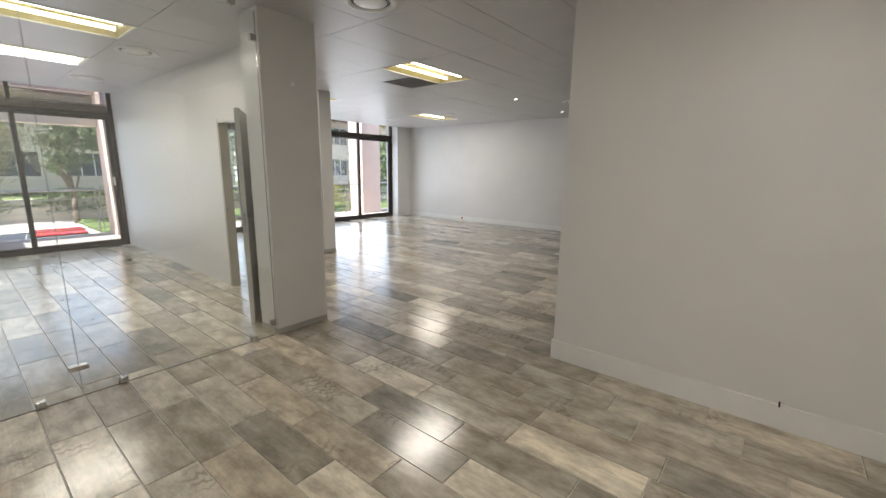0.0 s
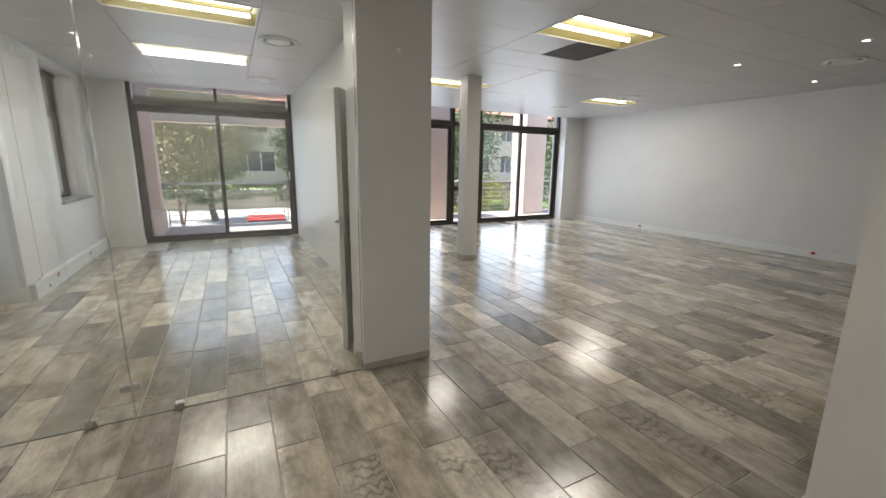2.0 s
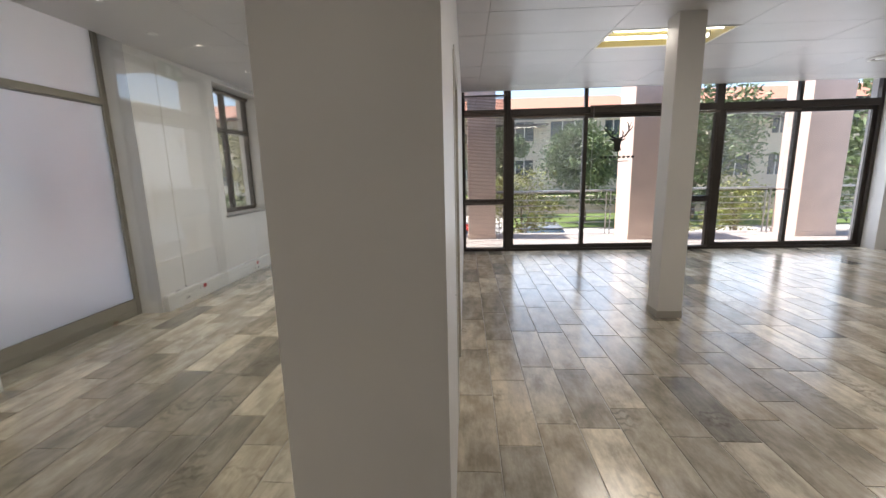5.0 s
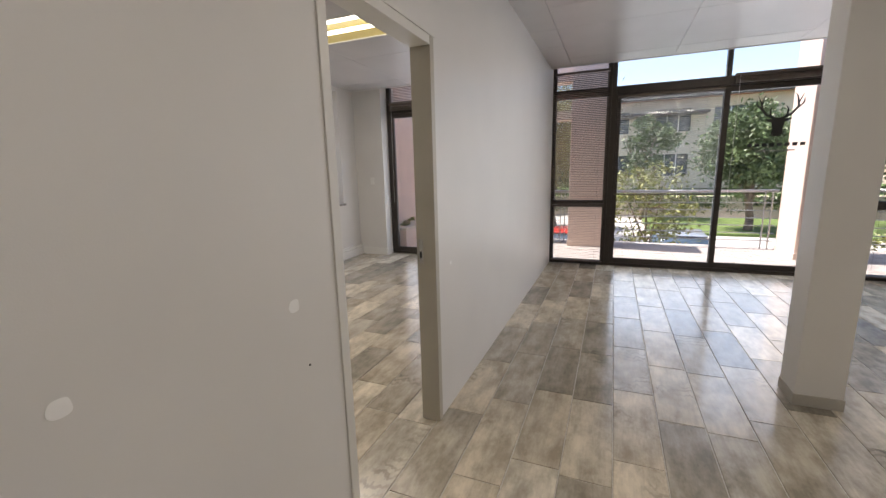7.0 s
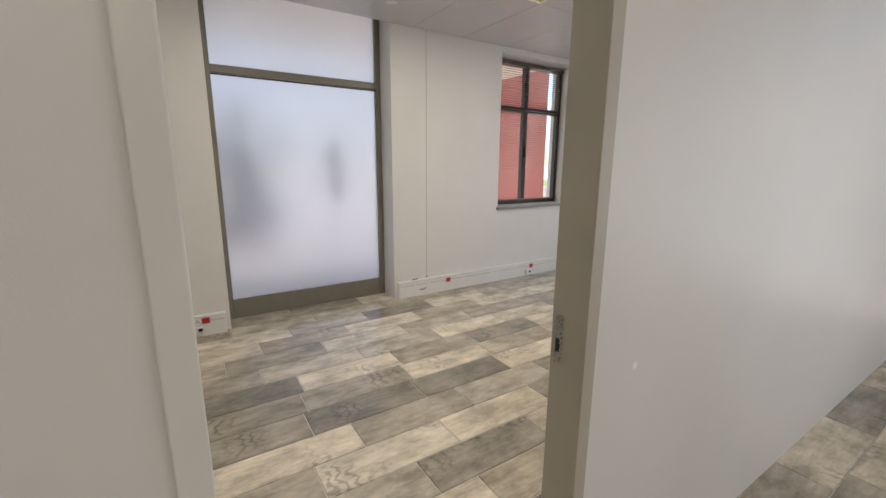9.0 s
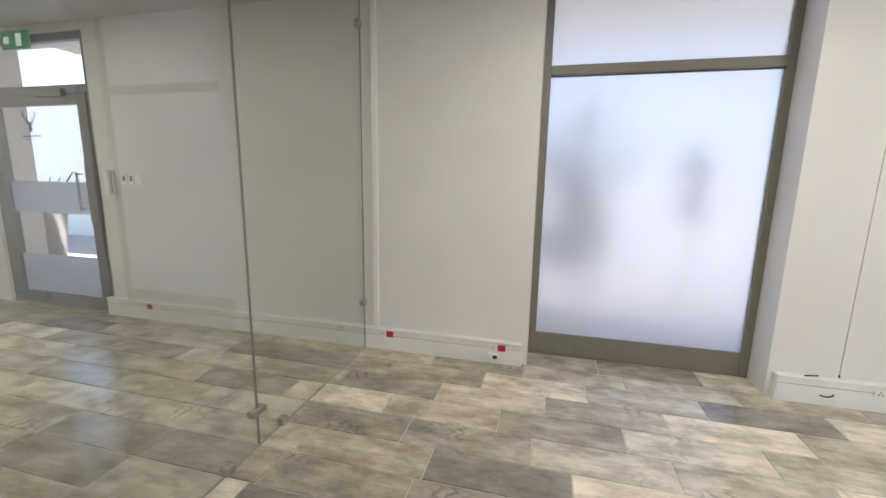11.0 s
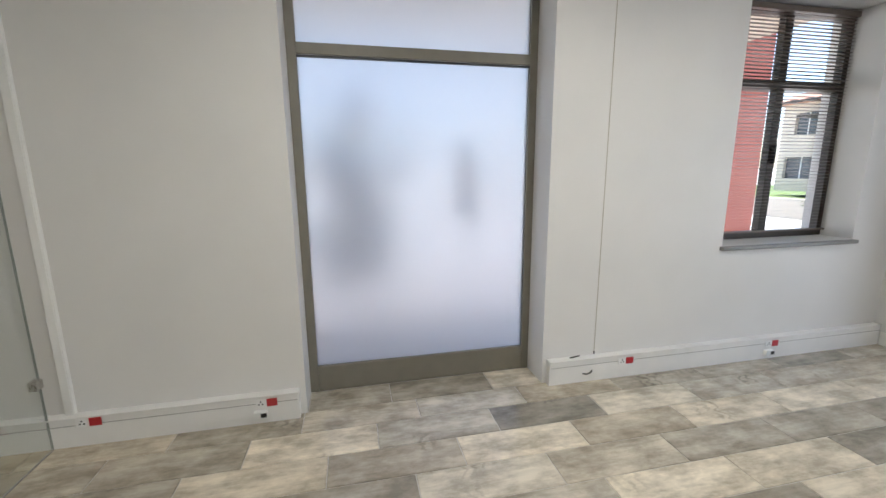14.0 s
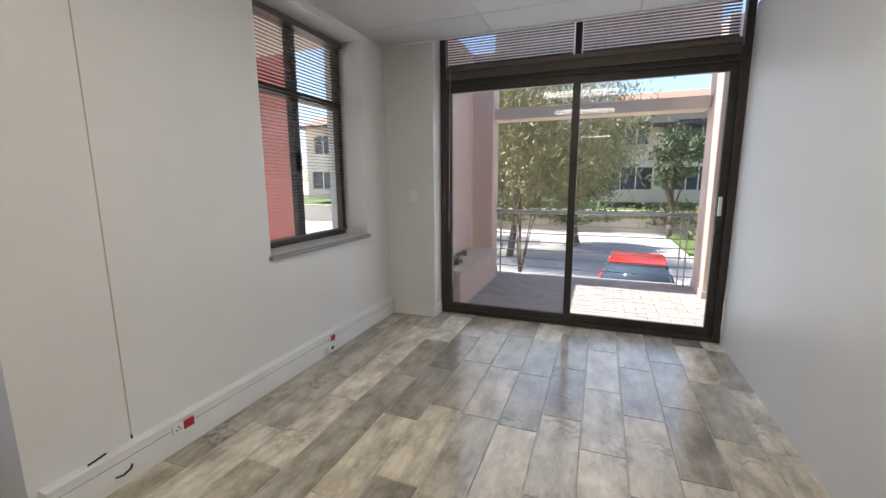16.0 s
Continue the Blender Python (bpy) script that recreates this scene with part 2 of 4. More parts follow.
def rod(bm, a, b, r, seg=10, r2=None):
    a, b = Vector(a), Vector(b)
    m = Matrix.Translation((a + b) / 2) @ (b - a).to_track_quat("Z", "Y").to_matrix().to_4x4()
    bmesh.ops.create_cone(bm, cap_ends=True, segments=seg, radius1=r, radius2=r if r2 is None else r2, depth=(b - a).length, matrix=m)
    return bm


def lathe(bm, pts, seg=28, centre=(0, 0, 0)):
    c = Vector(centre)
    rings = []
    for r, z in pts:
        rings.append([bm.verts.new(c + Vector((r * math.cos(2 * math.pi * k / seg), r * math.sin(2 * math.pi * k / seg), z))) for k in range(seg)])
    for p, q in zip(rings, rings[1:]):
        for k in range(seg):
            bm.faces.new((p[k], p[(k + 1) % seg], q[(k + 1) % seg], q[k]))
    return bm


def mesh_of(name, bm, mat, smooth=False):
    me = bpy.data.meshes.new(name)
    bmesh.ops.recalc_face_normals(bm, faces=bm.faces)
    bm.to_mesh(me)
    bm.free()
    me.materials.append(mat)
    if smooth:
        for p in me.polygons:
            p.use_smooth = True
    return me


def part(name, bm, mat, parent=None, label="", smooth=False):
    ob = new(name, mesh_of(name, bm, mat, smooth))
    if parent is not None:
        ob.parent = parent
        ob.matrix_parent_inverse = parent.matrix_basis.inverted()
    if label:
        tagged(ob, label)
    return ob


def thing(name, at, label, category, group="", kind=""):
    ob = new(name)
    ob.empty_display_size = 0.1
    ob.matrix_basis = Matrix.Translation(at)
    return tagged(ob, label, category, group, kind)


def structure(name, bm, mat, label, category):
    return tagged(part(name, bm, mat), label, category, kind="structure")


def bx(*a, bevel=0.0):
    return box(bm_new(), *a, bevel=bevel)


def pane(name, bm, mat, parent, label=""):
    p = part(name, bm, mat, parent, label)
    p.visible_shadow = False
    return p


# ---- large structure ----
FLOOR_X0, FLOOR_X1, S, NORTH = -9.80, 1.43, -0.87, 9.82
CZ, TOP = 2.74, 3.10
floor = structure("floor", bx(FLOOR_X0 - 0.1, FLOOR_X1 + 0.2, S - 0.3, NORTH + 0.2, -0.12, -0.004), GROUT, "timber-look porcelain plank floor with pale grout", "floor")


def wall_along_x(bm, y0, y1, x0, x1, z0, z1, holes):
    x = x0
    for hx0, hx1, hz0, hz1 in sorted(holes):
        box(bm, x, hx0, y0, y1, z0, z1)
        if hz0 > z0:
            box(bm, hx0, hx1, y0, y1, z0, hz0)
        if hz1 < z1:
            box(bm, hx0, hx1, y0, y1, hz1, z1)
        x = hx1
    box(bm, x, x1, y0, y1, z0, z1)
    return bm


WIN = (-9.17, -7.91, 0.92, 2.68)
FRO = (-6.505, -4.92, -0.02, 2.98)
ENT = (-0.85, 0.62, -0.02, 2.67)
structure("wall_south", wall_along_x(bm_new(), S - 0.40, S, -10.05, 1.65, -0.1, TOP, [WIN, FRO, ENT]), WALL, "warm white painted wall with window recesses", "wall")
structure("wall_north", bx(-10.05, 1.65, NORTH, NORTH + 0.25, -0.1, TOP), WALL, "plain white painted end wall of the hall", "wall")
structure("wall_east", bx(1.43, 1.65, S, NORTH, -0.1, TOP), WALL, "plain white painted wall beside the entrance", "wall")
structure("wall_lobby", bx(-1.475, 1.43, 3.07, 3.22, 0, CZ + 0.02), WALL, "warm white painted dividing wall with a free end", "wall")
structure("wall_pier_south", bx(-10.05, -9.60, S, -0.34, -0.1, TOP), WALL, "grey-white painted pier beside the sliding door", "wall")
structure("wall_pier_north", bx(-10.05, -9.55, 9.25, NORTH, -0.1, TOP), WALL, "white painted pier beside the hall window", "wall")
structure("wall_west_lintel", bx(-10.05, -9.76, -0.34, 9.25, 2.96, TOP), WALL, "painted lintel above the glazed front", "wall")
bm = bm_new()
DX0, DX1 = -5.485, -4.605
box(bm, -9.79, DX0, 2.285, 2.38, 0, CZ + 0.02)
box(bm, DX1, -3.572, 2.285, 2.38, 0, CZ + 0.02)
box(bm, DX0, DX1, 2.285, 2.38, 2.045, CZ + 0.02)
structure("wall_partition", bm, WALL, "smooth white drywall partition with a doorway", "wall")
structure("column_entrance", bx(-3.87, -3.572, 1.862, 2.285, 0, CZ + 0.02), WALL, "square painted column at the end of the partition", "column")
structure("column_hall", bx(-6.54, -6.32, 4.275, 4.505, 0, CZ + 0.02, bevel=0.004), WALL, "slim square painted column standing in the hall", "column")
# the slab's unseen south overhang is added to keep sun off the south windows
structure("roof", bx(-10.4, 1.9, -3.9, NORTH + 0.4, TOP + 0.004, TOP + 0.25), CREAM, "flat concrete roof slab with an unseen eave added for shade", "roof")

# ceiling boards with open joints, lights and grilles let in
GX, GY = -3.75, 0.25
TROF = [(-5.55, 0.25), (-7.35, 0.25), (-4.35, 3.85), (-7.35, 3.85), (-7.35, 7.45), (-0.45, 0.25)]
VENT = (-4.95, 4.45)
bm = bm_new()
J = 0.0025
for i in range(-9, 12):
    for j in range(-2, 9):
        x0, y0 = GX - 0.6 * i - 0.6, GY + 1.2 * j
        if x0 > -2.6:  # the lobby boards start from a narrow cut strip
            x0 += 0.3
        xa, xb = max(x0, -9.57), min(x0 + 0.6, 1.43)
        ya, yb = max(y0, S), min(y0 + 1.2, NORTH)
        if xb - xa < 0.02 or yb - ya < 0.02:
            continue
        if any(abs(x0 - tx) < 0.05 and abs(y0 - ty) < 0.05 for tx, ty in TROF):
            continue
        if abs(x0 - VENT[0]) < 0.05 and ya < VENT[1] + 0.1 < yb:
            yb = VENT[1]
        box(bm, xa + J, xb - J, ya + J, yb - J, CZ + random.uniform(0, 0.0015), CZ + 0.014)
for j in range(-2, 9):
    box(bm, -2.55 + J, -2.25 - J, max(GY + 1.2 * j, S) + J, min(GY + 1.2 * j + 1.2, NORTH) - J, CZ, CZ + 0.014)
structure("ceiling", bm, CEIL, "suspended ceiling of large off-white boards", "ceiling")
structure("ceiling_void", bx(-9.50, 1.43, S, NORTH, CZ + 0.13, CZ + 0.15), GAP, "dark void above the ceiling boards", "ceiling")
structure("ceiling_edge", bx(-9.60, -9.572, S, NORTH, CZ - 0.006, 2.97), TRIMW, "white edge trim where the ceiling stops short", "trim")
structure("ceiling_window_recess", bx(-9.79, -9.60, -0.34, 9.25, 2.93, 2.955), WALL, "painted soffit above the glazed front", "ceiling")

# ---- glazed front: frames, panes, blinds ----
FX0, FX1 = -9.875, -9.795


def bar_y(parent, name, y0, y1, z0, z1, x0=FX0, x1=FX1, mat=None, label=""):
    return part(name, bx(x0, x1, y0, y1, z0, z1, bevel=0.004), mat or BRONZE, parent, label)


def front_pane(parent, y0, y1, z0, z1, x=-9.835):
    return pane("pane", bx(x - 0.003, x + 0.003, y0, y1, z0, z1), GLASS, parent)


def slider(name, y0, y1, mid, lock):
    """A two-leaf sliding door with fixed lights above a transom."""
    d = thing(name, (-9.84, (y0 + y1) / 2, 0), "bronze aluminium sliding glass door with fixed lights above", "sliding door", kind="structure")
    bar_y(d, "jamb", y0, y0 + 0.06, 0, 2.95)
    bar_y(d, "jamb", y1 - 0.06, y1, 0, 2.95)
    bar_y(d, "track", y0 + 0.06, y1 - 0.06, 0, 0.045)
    bar_y(d, "transom", y0 + 0.06, y1 - 0.06, 2.36, 2.47, -9.89, -9.775)
    bar_y(d, "head", y0 + 0.06, y1 - 0.06, 2.90, 2.95)
    bar_y(d, "mullion", mid - 0.028, mid + 0.028, 2.47, 2.90)
    for a, b, x in ((y0 + 0.06, mid + 0.035, -9.822), (mid - 0.035, y1 - 0.06, -9.852)):
        leaf = part("leaf", bx(x - 0.018, x + 0.018, a, a + 0.062, 0.046, 2.36), BRONZE, d)
        part("stile", bx(x - 0.018, x + 0.018, b - 0.062, b, 0.046, 2.36), BRONZE, leaf)
        part("rail", bx(x - 0.018, x + 0.018, a + 0.062, b - 0.062, 0.046, 0.115), BRONZE, leaf)
        part("rail", bx(x - 0.018, x + 0.018, a + 0.062, b - 0.062, 2.29, 2.36), BRONZE, leaf)
        pane("pane", bx(x - 0.003, x + 0.003, a + 0.062, b - 0.062, 0.115, 2.29), GLASS, leaf)
    if lock:
        h = part("pull_handle", bx(-9.834, -9.80, y1 - 0.115, y1 - 0.09, 1.12, 1.28, bevel=0.006), PLASTIC, d, "small white pull handle")
        part("lock", bx(-9.834, -9.808, y1 - 0.12, y1 - 0.085, 0.96, 1.02, bevel=0.004), BLACK, d, "black lock body")
    front_pane(d, y0 + 0.06, mid - 0.028, 2.47, 2.90)
    front_pane(d, mid + 0.028, y1 - 0.06, 2.47, 2.90)
    return d


slider("door_1", -0.34, 2.285, 0.98, True)
slider("door_2", 3.16, 5.93, 4.49, False)
slider("door_3", 6.68, 9.25, 7.95, False)


def side_light(name, y0, y1):
    w = thing(name, (-9.84, (y0 + y1) / 2, 0), "tall bronze-framed side window with an openable lower light", "window", kind="structure")
    for n, a, b, c, d in (("jamb", y0, y0 + 0.05, 0, 2.95), ("jamb", y1 - 0.06, y1, 0, 2.95), ("frame_sill", y0 + 0.05, y1 - 0.06, 0, 0.06), ("rail", y0 + 0.05, y1 - 0.06, 0.84, 0.94),
                          ("transom", y0 + 0.05, y1 - 0.06, 2.36, 2.47), ("head", y0 + 0.05, y1 - 0.06, 2.90, 2.95)):
        bar_y(w, n, a, b, c, d)
    for c, d in ((0.06, 0.84), (0.94, 2.36), (2.47, 2.90)):
        front_pane(w, y0 + 0.05, y1 - 0.06, c, d)


side_light("window_1", 2.38, 3.16)
side_light("window_2", 5.93, 6.68)


def blind(y0, y1, z0, z1, tilt, x=-9.74, pitch=0.024, label="bronze venetian blind lowered with open slats"):
    b = thing("venetian_blind", (x, (y0 + y1) / 2, z1), label, "blind", "window blinds")
    part("headrail", bx(x - 0.02, x + 0.02, y0, y1, z1 - 0.03, z1, bevel=0.003), SLAT, b)
    bm = bm_new()
    c, s = 0.0125 * math.cos(tilt), 0.0125 * math.sin(tilt)
    z = z1 - 0.045
    while z > z0 + 0.02:
        v = [bm.verts.new(p) for p in ((x - c, y0, z - s), (x - c, y1, z - s), (x, y1, z + 0.0015), (x, y0, z + 0.0015), (x + c, y1, z + s), (x + c, y0, z + s))]
        bm.faces.new((v[0], v[1], v[2], v[3]))
        bm.faces.new((v[3], v[2], v[4], v[5]))
        z -= pitch
    tagged(part("slats", bm, SLAT, b), kind="stuff")
    part("bottom_rail", bx(x - 0.014, x + 0.014, y0, y1, z0, z0 + 0.014), SLAT, b)
    for k in (0.15, 0.85):
        y = y0 + (y1 - y0) * k
        part("ladder_cord", rod(bm_new(), (x + 0.0135, y, z0 + 0.01), (x + 0.0135, y, z1 - 0.02), 0.0012, 5), SLAT, b)
    return b


blind(2.41, 3.13, 0.05, 2.70, 0.35)
blind(3.24, 4.46, 1.02, 2.34, 0.06, x=-9.765)
blind(5.98, 6.64, 0.05, 2.34, 0.10)
blind(6.76, 7.94, 1.02, 2.34, 0.12, x=-9.765)
blind(-0.24, 0.94, 2.52, 2.90, 0.3, x=-9.765)
blind(1.02, 2.18, 2.52, 2.90, 0.3, x=-9.765)


def raised_blind(y0, y1, z0):
    b = thing("raised_blind", (-9.73, (y0 + y1) / 2, z0), "dark venetian blind pulled up into a bundle", "blind", "window blinds")
    part("headrail", bx(-9.755, -9.705, y0, y1, z0 + 0.07, z0 + 0.11, bevel=0.004), SLAT, b)
    for k in range(6):
        part("slat", bx(-9.748, -9.712, y0 + 0.003, y1 - 0.003, z0 + 0.011 * k, z0 + 0.011 * k + 0.007), SLAT, b)
    part("pull_cord", rod(bm_new(), (-9.702, y0 + 0.05, z0 + 0.09), (-9.702, y0 + 0.035, z0 - 1.5), 0.0018, 5), TRIMW, b, "thin white pull cord")


raised_blind(-0.25, 2.20, 2.40)
raised_blind(4.54, 5.85, 2.37)


# emblem on the hall door: antlered head and two lines of small lettering kept as bars
def emblem(at, right, size, flat):
    e = thing("window_emblem", at, "black vinyl stag-head emblem stuck on the glass", "decal")
    right = Vector(right)
    out = Vector((0, 0, 1)).cross(right)

    def p(u, v):
        return Vector(at) + right * (u * size) + Vector((0, 0, v * size))

    def stroke(bm, pts, w):
        for (a, b), (wa, wb) in zip(zip(pts, pts[1:]), zip(w, w[1:])):
            rod(bm, p(*a), p(*b), wa * size, 6, wb * size)
    for s in (-1, 1):
        bm = bm_new()
        stroke(bm, [(s * 0.10, 0.10), (s * 0.30, 0.20), (s * 0.46, 0.42), (s * 0.42, 0.68), (s * 0.36, 0.80)], (0.035, 0.032, 0.028, 0.02, 0.006))
        stroke(bm, [(s * 0.20, 0.15), (s * 0.22, 0.36), (s * 0.16, 0.46)], (0.028, 0.02, 0.006))
        stroke(bm, [(s * 0.40, 0.33), (s * 0.58, 0.52), (s * 0.58, 0.66)], (0.026, 0.02, 0.006))
        stroke(bm, [(s * 0.45, 0.52), (s * 0.56, 0.78)], (0.022, 0.006))
        stroke(bm, [(s * 0.12, 0.02), (s * 0.34, 0.08)], (0.06, 0.012))
        part("antler", bm, DECAL, e)
    bm = bm_new()
    stroke(bm, [(0, 0.12), (0, -0.08), (0, -0.30), (0, -0.44)], (0.14, 0.16, 0.10, 0.11))
    stroke(bm, [(-0.07, -0.2), (-0.16, -0.42)], (0.05, 0.01))
    stroke(bm, [(0.07, -0.2), (0.16, -0.42)], (0.05, 0.01))
    part("head", bm, DECAL, e)
    for k in range(8):
        bm = bm_new()
        u = -0.72 + k * 0.19
        rod(bm, p(u, -0.68), p(u + 0.125, -0.68), 0.05 * size, 6)
        part("letter_bar", bm, DECAL, e, "plain dark bar in place of a letter")
    bm = bm_new()
    rod(bm, p(-0.5, -0.86), p(0.5, -0.86), 0.018 * size, 5)
    part("small_text_bar", bm, GREYDECAL, e, "thin grey bar in place of small writing")
    for o in e.children:
        for v in o.data.vertices:
            d = (v.co - Vector(at)).dot(out)
            v.co -= out * (d * (1 - flat))
    return e


emblem((-9.846, 5.05, 1.90), (0, 1, 0), 0.40, 0.02)

# ---- frosted window in the office recess ----
FY = S - 0.27


def frost_window(name, x0, x1, z0, z1, tz0, tz1, sill, mat, label, y=FY, w=0.055):
    d = thing(name, ((x0 + x1) / 2, y, z0), label, "window", kind="structure")
    fb = lambda n, a, b, c, e, pr=0.03: part(n, bx(a, b, y - 0.03, y + pr, c, e, bevel=0.004), mat, d)
    fb("jamb", x0, x0 + w, z0, z1)
    fb("jamb", x1 - w, x1, z0, z1)
    fb("bottom_rail", x0 + w, x1 - w, z0, z0 + sill, 0.026)
    fb("transom", x0 + w, x1 - w, tz0, tz1, 0.034)
    part("transom_bead", bx(x0 + w, x1 - w, y + 0.012, y + 0.022, tz0 - 0.016, tz0 - 0.004), BLACK, d)
    fb("head", x0 + w, x1 - w, z1 - 0.05, z1)
    pane("frosted_pane", bx(x0 + w, x1 - w, y - 0.004, y + 0.004, z0 + sill, tz0), FROST, d)
    pane("frosted_pane", bx(x0 + w, x1 - w, y - 0.004, y + 0.004, tz1, z1 - 0.05), FROST, d)
    return d


frost_window("window_3", FRO[0], FRO[1], 0, 2.98, 2.165, 2.23, 0.18, TAUPE, "tall frosted window in a taupe frame over a solid bottom rail")

# ---- office window ----
w5 = thing("window_5", (-8.6, FY, 0.92), "bronze four-light window set deep in the wall", "window", kind="structure")
for n, a, b, c, d in (("jamb", WIN[0], WIN[0] + 0.05, 0.92, 2.68), ("jamb", WIN[1] - 0.05, WIN[1], 0.92, 2.68), ("frame_sill", WIN[0] + 0.05, WIN[1] - 0.05, 0.92, 0.975),
                      ("head", WIN[0] + 0.05, WIN[1] - 0.05, 2.62, 2.68), ("mullion", -8.575, -8.505, 0.975, 2.62), ("transom", WIN[0] + 0.05, -8.575, 2.08, 2.15), ("transom", -8.505, WIN[1] - 0.05, 2.08, 2.15)):
    part(n, bx(a, b, FY - 0.03, FY + 0.03, c, d, bevel=0.003), BRONZE, w5)
for a, b in ((WIN[0] + 0.05, -8.575), (-8.505, WIN[1] - 0.05)):
    for c, d in ((0.975, 2.08), (2.15, 2.62)):
        pane("pane", bx(a, b, FY - 0.003, FY + 0.003, c, d), GLASS, w5)
part("stay_handle", bx(-8.545, -8.53, FY + 0.03, FY + 0.06, 1.52, 1.66, bevel=0.003), BLACK, w5, "black window handle")
part("window_sill", bx(WIN[0] - 0.02, WIN[1] + 0.02, FY + 0.03, S + 0.035, 0.888, 0.918, bevel=0.006), SILLG, w5, "smooth grey sill board")
b5 = thing("venetian_blind", (-8.6, FY + 0.06, 2.66), "dark venetian blind lowered over the office window", "blind", "window blinds")
part("headrail", bx(WIN[0] + 0.03, WIN[1] - 0.03, FY + 0.045, FY + 0.085, 2.62, 2.66), SLAT, b5)
bm = bm_new()
z = 2.60
while z > 0.99:
    yc = FY + 0.065
    v = [bm.verts.new(q) for q in ((WIN[0] + 0.035, yc - 0.0125, z - 0.002), (WIN[1] - 0.035, yc - 0.0125, z - 0.002), (WIN[1] - 0.035, yc, z + 0.001), (WIN[0] + 0.035, yc, z + 0.001), (WIN[1] - 0.035, yc + 0.0125, z + 0.002), (WIN[0] + 0.035, yc + 0.0125, z + 0.002))]
    bm.faces.new((v[0], v[1], v[2], v[3]))
    bm.faces.new((v[3], v[2], v[4], v[5]))
    z -= 0.026
tagged(part("slats", bm, SLAT, b5), kind="stuff")
part("bottom_rail", bx(WIN[0] + 0.035, WIN[1] - 0.035, FY + 0.05, FY + 0.08, 0.972, 0.986), SLAT, b5)

# ---- entrance door ----
ED = thing("door_4", (-0.2, S - 0.05, 0), "grey aluminium glazed entrance door, closed, with a light above", "door", kind="structure")
ey0, ey1 = S - 0.09, S - 0.03
for n, a, b, c, d in (("jamb", ENT[0], ENT[0] + 0.07, 0, 2.67), ("jamb", ENT[1] - 0.07, ENT[1], 0, 2.67), ("transom", ENT[0] + 0.07, ENT[1] - 0.07, 2.13, 2.21), ("head", ENT[0] + 0.07, ENT[1] - 0.07, 2.60, 2.67)):
    part(n, bx(a, b, ey0, ey1, c, d, bevel=0.004), GREYF, ED)
lf = part("leaf", bx(ENT[0] + 0.075, ENT[0] + 0.19, ey0 + 0.01, ey1 + 0.012, 0.01, 2.125, bevel=0.004), GREYF, ED)
part("stile", bx(ENT[1] - 0.19, ENT[1] - 0.075, ey0 + 0.01, ey1 + 0.012, 0.01, 2.125, bevel=0.004), GREYF, lf)
part("rail", bx(ENT[0] + 0.19, ENT[1] - 0.19, ey0 + 0.01, ey1 + 0.012, 0.01, 0.13), GREYF, lf)
part("rail", bx(ENT[0] + 0.19, ENT[1] - 0.19, ey0 + 0.01, ey1 + 0.012, 2.03, 2.125), GREYF, lf)
pane("pane", bx(ENT[0] + 0.19, ENT[1] - 0.19, ey0 + 0.03, ey0 + 0.036, 0.13, 2.03), GLASS, lf)
part("frosted_band", bx(ENT[0] + 0.19, ENT[1] - 0.19, ey0 + 0.040, ey0 + 0.0415, 0.98, 1.30), FROST, lf, "frosted film band across the glass")
part("frosted_band", bx(ENT[0] + 0.19, ENT[1] - 0.19, ey0 + 0.040, ey0 + 0.0415, 0.13, 0.54), FROST, lf, "frosted film band across the glass")
bm = bm_new()
rod(bm, (-0.60, ey1 + 0.055, 1.03), (-0.60, ey1 + 0.055, 1.40), 0.012, 10)
rod(bm, (-0.60, ey1 + 0.01, 1.05), (-0.60, ey1 + 0.055, 1.05), 0.008, 8)
rod(bm, (-0.60, ey1 + 0.01, 1.38), (-0.60, ey1 + 0.055, 1.38), 0.008, 8)
part("pull_handle", bm, STEEL, lf, "long bowed steel pull handle")
part("lock_box", bx(-0.81, -0.70, ey1 + 0.012, ey1 + 0.05, 0.90, 1.50, bevel=0.006), GREYF, ED, "tall grey magnetic lock housing")
part("closer", bx(-0.55, -0.2, ey1 + 0.012, ey1 + 0.06, 2.10, 2.17, bevel=0.006), GREYF, ED, "grey overhead door closer")
pane("pane", bx(ENT[0] + 0.07, ENT[1] - 0.07, ey0 + 0.03, ey0 + 0.036, 2.21, 2.60), GLASS, ED)
emblem((0.03, ey1 - 0.018, 1.86), (-1, 0, 0), 0.17, 0.03)

# ---- frameless glass partition ----
GXP = -3.60
gp = thing("glass_partition", (GXP, 0.5, 0), "frameless clear glass partition held by small steel clips", "glass partition", kind="structure")
for a, b in ((S + 0.062, 0.497), (0.503, 1.852)):
    pane("glass_panel", bx(GXP - 0.005, GXP + 0.005, a, b, 0.006, 2.70), PGLASS, gp)
for a, b in ((0.4972, 0.4980), (0.5020, 0.5028), (1.8522, 1.8545), (S + 0.0595, S + 0.0618)):
    part("polished_edge", bx(GXP - 0.0055, GXP + 0.0055, a, b, 0.006, 2.70), GEDGE, gp, "green polished glass edge")

for a, b in ((S + 0.062, 0.497), (0.503, 1.852)):
    part("sealant_line", bx(GXP - 0.0045, GXP + 0.0045, a, b, 0.0005, 0.0055), SEAL, gp, "thin grey sealant line along the floor")


def clip(y, z, w, h):
    return part("clip", bx(GXP - 0.02, GXP + 0.02, y - w / 2, y + w / 2, z - h / 2, z + h / 2, bevel=0.003), STEEL, gp, "small brushed steel glass clip")


